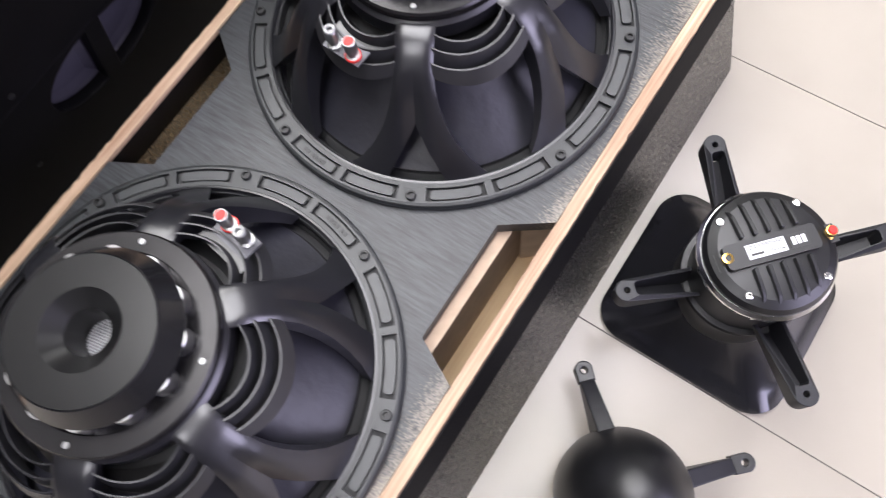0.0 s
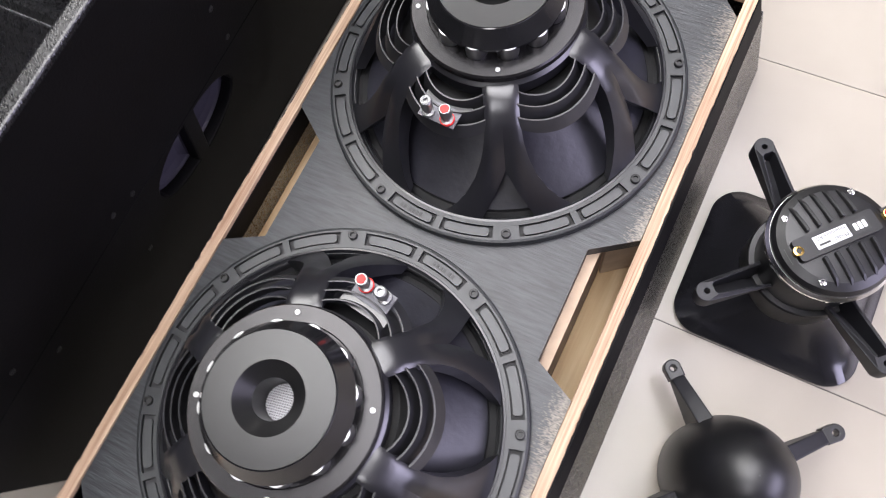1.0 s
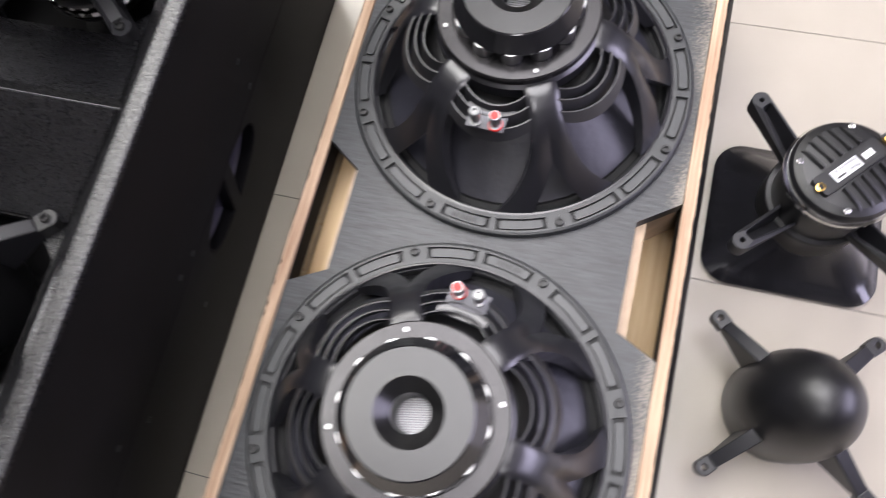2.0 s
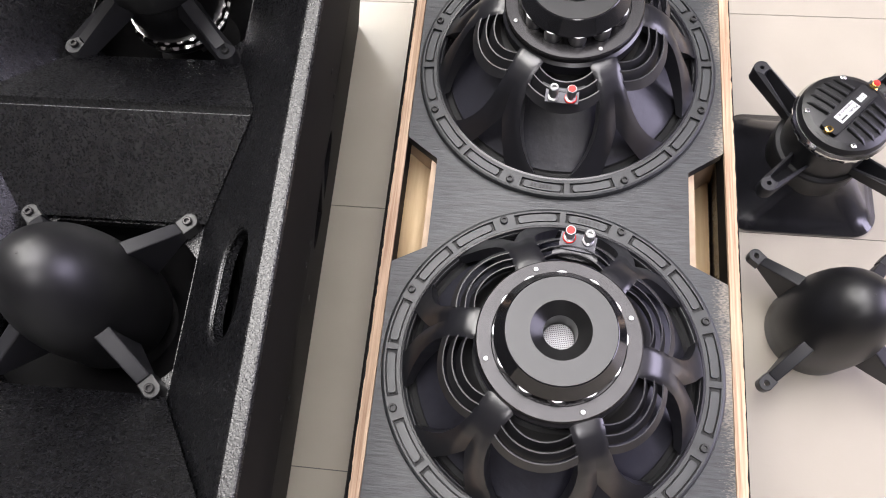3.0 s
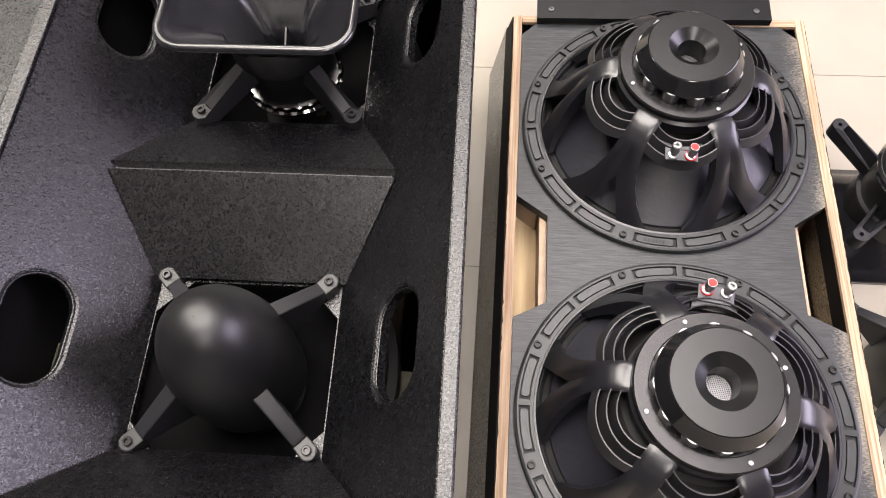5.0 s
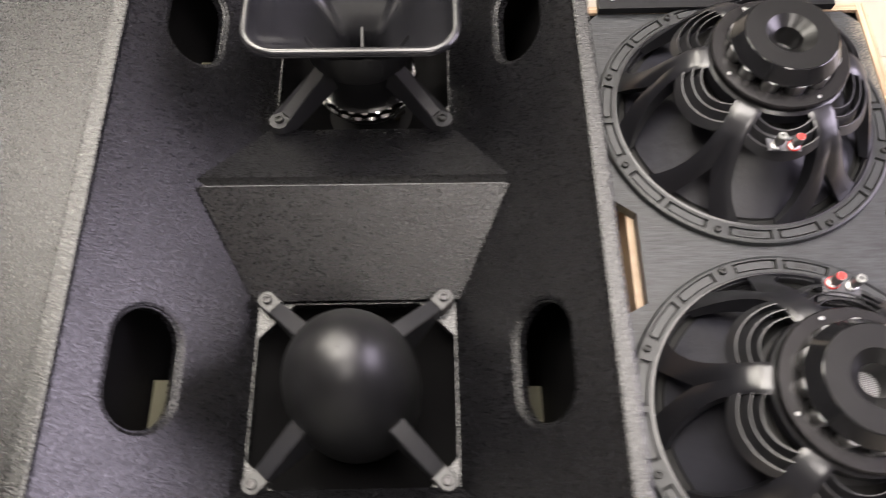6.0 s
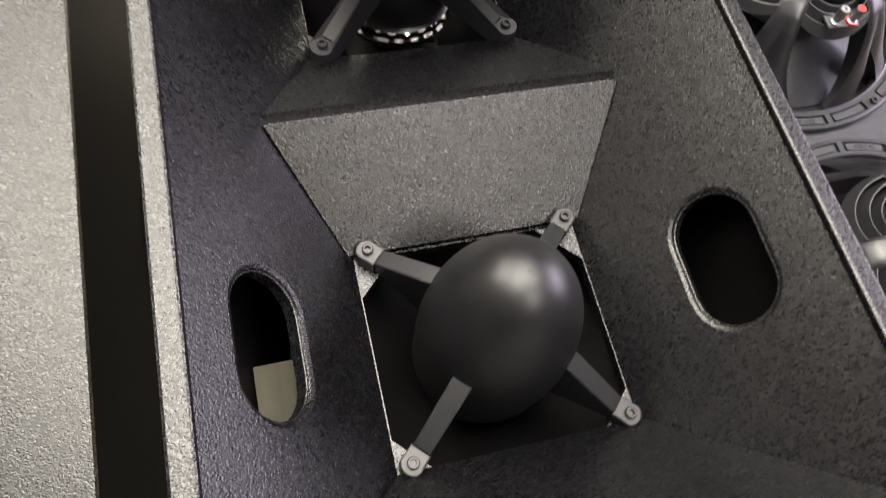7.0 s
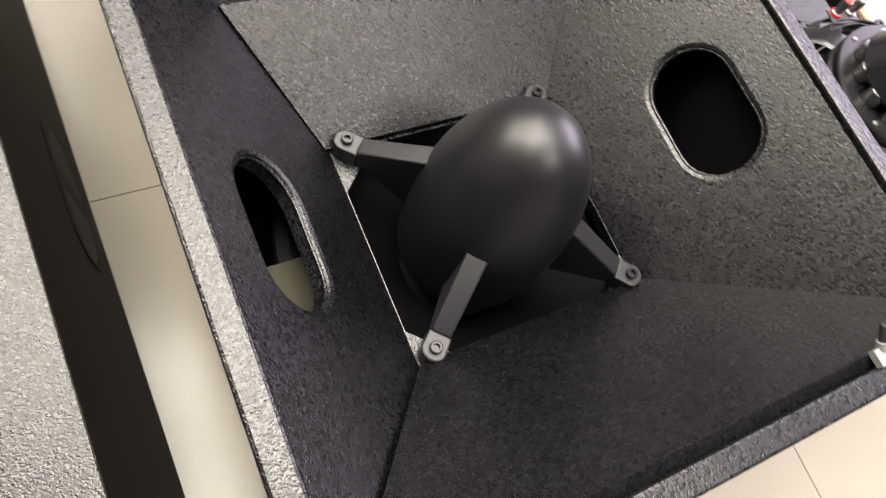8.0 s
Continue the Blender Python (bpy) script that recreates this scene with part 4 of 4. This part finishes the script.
def horn_driver(m, label):
    """Stands on its mouth, driver on top."""
    t = thing("horn_driver", label, "horn driver", "horn drivers", m)
    # horn: rounded rectangle at the mouth, narrowing to a small throat
    bm = bmesh.new()

    def ring(w, h, r, z):
        return [bm.verts.new((x, y, z)) for x, y in rounded_rect(w, h, r, 15)]

    def outer_size(f):
        ease = (1 - f) ** 1.75
        return 0.092 + 0.115 * ease, 0.092 + 0.097 * ease, 0.046 - 0.015 * ease

    def inner_size(f):
        ease = (1 - f) ** 1.45
        w, h = 0.046 + 0.1565 * ease, 0.030 + 0.1545 * ease
        return w, h, 0.012 + 0.016 * ease

    LIP = 0.0052
    w, h, r = inner_size(0.0)
    loops = [ring(0.046, 0.030, 0.012, 0.154)]
    loops += [ring(*inner_size(k / 16), 0.006 + 0.118 * k / 16) for k in range(16, 0, -1)]
    for k in range(11):
        a = radians(180 + 205 * k / 10)
        o = LIP + LIP * math.cos(a)
        loops.append(ring(w + 2 * o, h + 2 * o, r + o, LIP + LIP * math.sin(a)))
    loops += [ring(*outer_size(k / 14), 0.008 + 0.108 * k / 14) for k in range(1, 15)]
    n = len(loops[0])
    for p, q in zip(loops, loops[1:]):
        for i in range(n):
            j = (i + 1) % n
            bm.faces.new((p[i], p[j], q[j], q[i]))
    bm.faces.new(loops[0])
    horn = part("horn", bm, HORN, t, "glossy black moulded horn with a rolled lip", sharp=50)
    fin = bmesh.new()
    add_prism(fin, [(0.0155, -0.118), (0.0155, -0.150), (-0.0155, -0.150), (-0.0155, -0.118), (-0.026, -0.100), (0, -0.112), (0.026, -0.100)], -0.0011, 0.0011)
    part("throat_fin", fin, PLASTIC, horn, m=Matrix(((0, 0, 1, 0), (1, 0, 0, 0), (0, -1, 0, 0), (0, 0, 0, 1))))
    # neck and driver
    part("collar", lathe([(0.0635, 0.058), (0.0645, 0.062), (0.0645, 0.099), (0.0630, 0.1015), (0.0570, 0.1020)], 72), PLASTIC, t)
    part("driver_body", lathe([(0.0570, 0.1010), (0.0572, 0.104), (0.0580, 0.150), (0.0590, 0.160), (0.0590, 0.166), (0.050, 0.168)], 72), PLASTIC, t, "black cylindrical driver neck")
    part("chrome_ring", scalloped_ring(), CHROME, t, "polished chrome ring")
    part("rear_cap", lathe([(0.0, 0.1945), (0.030, 0.1940), (0.050, 0.1905), (0.058, 0.186), (0.0612, 0.180), (0.0615, 0.1757), (0, 0.1757)], 80), PLASTIC, t, "black ribbed rear cap")
    turn = pose(0, 0, 0, 0, 0, 48)   # the cap sits askew on the bracket
    for s in (1, -1):
        for i in range(5):
            x = -0.026 + i * 0.013
            ln = math.sqrt(0.054 ** 2 - x ** 2)
            bm = bmesh.new()
            prof = [(0.0150, 0.1925), (0.0150, 0.1995), (0.024, 0.1985), (ln - 0.008, 0.1950), (ln, 0.1875), (ln, 0.184), (0.015, 0.184)]
            rows = [[bm.verts.new((x + dx, s * yy, zz)) for yy, zz in prof] for dx in (-0.0020, 0.0020)]
            k = len(prof)
            for j in range(k):
                bm.faces.new((rows[0][j], rows[0][(j + 1) % k], rows[1][(j + 1) % k], rows[1][j]))
            bm.faces.new(rows[0])
            bm.faces.new(rows[1])
            bmesh.ops.recalc_face_normals(bm, faces=bm.faces)
            round_edges(bm, 0.0008, 1)
            part("cooling_fin", bm, PLASTIC, t, m=turn)
    bm = bmesh.new()
    add_prism(bm, rounded_rect(0.088, 0.0245, 0.004), 0.186, 0.1985)
    round_edges(bm, 0.0008, 1)
    bar = part("label_bar", bm, PLASTIC, t, m=turn @ pose(-0.004, 0, 0))
    sticker = part("label_plate", box(-0.024, 0.013, -0.0070, 0.0070, 0.1986, 0.1990), LABEL, bar, "silver printed label")
    for words, x, y, size in (("Model", 0.011, -0.0012, 0.0058), ("Impedance 8\u03a9", 0.011, 0.0056, 0.0054)):
        part("label_text", lettering(words, size), PRINT, sticker, "dark printed words", m=pose(x, y, 0.1991, 0, 0, 180))
    part("print_line", box(-0.021, -0.009, -0.0042, -0.0020, 0.1991, 0.1993), PRINT, sticker)
    part("logo_patch", box(0.016, 0.034, -0.0070, 0.0070, 0.1986, 0.1990), PRINT, bar, "dark patch with a plain white mark")
    for i in range(3):
        part("logo_bar", box(0.0185 + i * 0.0048, 0.0221 + i * 0.0048, -0.0038, 0.0038, 0.1991, 0.1994), WHITE_PRINT, bar, "white bar")
    for x, mat in ((-0.046, BRASS), (0.053, RED)):
        part("terminal_pocket", box(x - 0.008, x + 0.008, -0.009, 0.009, 0.183, 0.1885, 0.001), PRINT, t, m=turn)
        post = part("terminal_post", lathe([(0, 0), (0.0062, 0), (0.0062, 0.002), (0.0035, 0.003), (0.0035, 0.006), (0.0052, 0.007), (0.0052, 0.0125), (0.0030, 0.013), (0.0030, 0.010), (0, 0.010)], 20), BRASS, t, "gold-plated terminal post", m=turn @ pose(x, 0, 0.1865))
        if mat is RED:
            part("cap", lathe([(0, 0.0145), (0.0036, 0.0145), (0.0044, 0.0132), (0.0044, 0.0126)], 16), RED, post)
    for k in range(4):
        cap_screw("cap_screw", t, Matrix.Translation(polar(0.0525, 92 + 90 * k, 0.1885)), 0.0036, 0.0022, CHROME)
    # four hollow arms
    arm = None
    for k in range(4):
        mm = pose(0, 0, 0, 0, 0, 45 + 90 * k)
        if arm is None:
            outer = [(0.050, -0.0165), (0.062, -0.0150)] + [(0.131 + 0.0115 * math.cos(radians(a)), 0.0115 * math.sin(radians(a))) for a in range(-80, 81, 16)] + [(0.062, 0.0150), (0.050, 0.0165)]
            slot = [(0.056, -0.0115), (0.066, -0.0105), (0.120, -0.0065), (0.1225, -0.0045), (0.1225, 0.0045), (0.120, 0.0065), (0.066, 0.0105), (0.056, 0.0115)]
            bm = sheet(outer, [slot, circle(0.0030, 12, 0.131)], -0.024, 0.0, 0.0009)
            thin = lambda x: 1 - 0.52 * min(1.0, max(0.0, 0.124 - x) / 0.03)     # narrower towards the front
            for v in bm.verts:
                if v.co.z < -0.02:
                    v.co.y *= thin(v.co.x)
            add_prism(bm, [(0.052, -0.0078), (0.092, -0.0068), (0.119, -0.0084), (0.121, -0.0075), (0.121, 0.0075), (0.119, 0.0084), (0.092, 0.0068), (0.052, 0.0078)], -0.0245, -0.0215)
            for v in bm.verts:
                d = max(0.0, 0.118 - v.co.x)
                v.co.z += 0.149 - d * (0.50 if v.co.z < -0.015 else 0.42)
            arm = part("arm", bm, ARM, t, "hollow grey plastic mounting arm", m=mm)
        else:
            again(arm, mm)
    return t


horn_a = horn_driver(pose(0.3790, 0.3860, 0.0, 0, 0, 0), "black horn with compression driver standing mouth down on the tiles")


horn_b = copy_thing(horn_a, CM @ pose(0, PY, ZP + 0.1495) @ pose(0, 0, 0, 180, 0, 0))
horn_b["label"] = "black horn with compression driver mounted mouth up in the cabinet"
plug_bolts(horn_b, 0.1252, 0.131, 180, SCREW)


# ---- the closed cabinet beside it ----
def closed_cabinet():
    t = thing("closed_speaker_cabinet", "black textured speaker cabinet lying closed on the floor", "speaker cabinet", m=pose(-1.099, 0.25, 0, 0, 0, 1.8))
    bm = bmesh.new()
    prof = [(0.295, 0.0), (0.2715, 0.327), (-0.2715, 0.327), (-0.295, 0.0)]
    rows = [[bm.verts.new((x, y, z)) for x, z in prof] for y in (-0.75, 0.75)]
    n = len(prof)
    for j in range(n):
        bm.faces.new((rows[0][j], rows[0][(j + 1) % n], rows[1][(j + 1) % n], rows[1][j]))
    bm.faces.new(rows[0])
    bm.faces.new(rows[1])
    bmesh.ops.recalc_face_normals(bm, faces=bm.faces)
    part("body", bm, SMOOTH_PAINT, t)
    top = bmesh.new()
    add_prism(top, [(-0.2715, -0.75), (0.2715, -0.75), (0.2715, 0.75), (-0.2715, 0.75)], 0.3272, 0.336)
    round_edges(top, 0.005, 3)
    part("top_panel", top, PAINT, t, "textured black top worn shiny")
    plate = part("connector_plate", sheet(rounded_rect(0.10, 0.145, 0.006), [rounded_rect(0.066, 0.100, 0.004)], 0.0, 0.0022, 0.0008), PANEL, t, "flat black connector plate", m=pose(0.140, -0.2425, 0.3362))
    part("plate_recess", box(-0.033, 0.033, -0.05, 0.05, 0.0001, 0.0009), SURROUND, plate)
    for x in (-0.044, 0.044):
        for y in (-0.066, 0.0, 0.066):
            cap_screw("plate_screw", plate, pose(x, y, 0.0022), 0.0042, 0.003, BRACKET)
    up = Vector((-0.0235, 0, 0.327)).normalized()
    nrm = Vector((0, 1, 0)).cross(up)
    m = Matrix((Vector((0, 1, 0)), up, nrm)).transposed().to_4x4()
    m.translation = Vector((0.2880, -0.015, 0.098)) + nrm * 0.0006
    handle = part("handle", sheet(rounded_rect(0.176, 0.118, 0.05, 8), [half_moon(1), half_moon(-1)], -0.0005, 0.0010, 0.0003), SMOOTH_PAINT, t, "recessed black bar handle", m=m)
    for k in (1, -1):
        bm = bmesh.new()
        add_prism(bm, [(x * 0.985, y * 0.985) for x, y in half_moon(k)], 0.0002, 0.0007)
        part("handle_pocket", bm, SURROUND, handle)
    return t


closed_cabinet()


# ---- loose things ----
def black_board():
    t = tagged(part("black_board", box(-0.171, 0.171, 0, 0.20, 0, 0.012, 0.0015), BOARD, m=pose(-0.006, 0.588, ZR + 0.0008, 3, 0, 0.6)), "black painted board with screws lying across the cabinet end", "board")
    for x in (-0.15, 0.15):
        for y in (0.016, 0.10):
            cap_screw("screw", t, pose(x, y, 0.012), 0.0042, 0.002, BRACKET)
    return t


black_board()


def terminal_clip():
    t = tagged(part("terminal_clip", box(-0.019, 0.019, -0.0055, 0.0055, 0, 0.005, 0.001), CLEAR, m=CM @ pose(0.144, -0.413, RIM, 0, 0, 2)), "small white plastic clip with a black pin on the cabinet rim", "clip")
    part("collar", lathe([(0, 0), (0.0042, 0), (0.0042, 0.005), (0, 0.005)], 14), CLEAR, t, m=pose(-0.010, 0.004, 0.004, -50, 0, 0))
    part("pin", lathe([(0, 0), (0.0028, 0), (0.0028, 0.012), (0.002, 0.013), (0, 0.013)], 12), PRINT, t, "black pin", m=pose(-0.010, 0.0078, 0.0070, -50, 0, 0))
    return t


terminal_clip()

# ---- floor ----
floor = tagged(part("floor", box(XW0, XW1, YW0, YW1, -0.12, -0.0022), JOINT), "pale polished floor tiles with thin dark joints", "floor", kind="structure")
TX, TY = 0.82, 0.4105
base_tile = None
for ix in range(-4, 4):
    for iy in range(-8, 9):
        x, y = -0.05 + TX * ix, 0.283 + TY * iy
        x1, y1 = min(x + TX, XW1), min(y + TY, YW1)
        x, y = max(x, XW0), max(y, YW0)
        if x1 - x < 0.05 or y1 - y < 0.05:
            continue
        full = abs(x1 - x - TX) < 1e-6 and abs(y1 - y - TY) < 1e-6
        if full and base_tile is not None:
            again(base_tile, pose(x, y, 0), floor)
        else:
            ob = part("tile", box(0.0007, x1 - x - 0.0007, 0.0007, y1 - y - 0.0007, -0.009, 0.0, 0.0006, 1), TILE, floor, m=pose(x, y, 0))
            if full:
                base_tile = ob
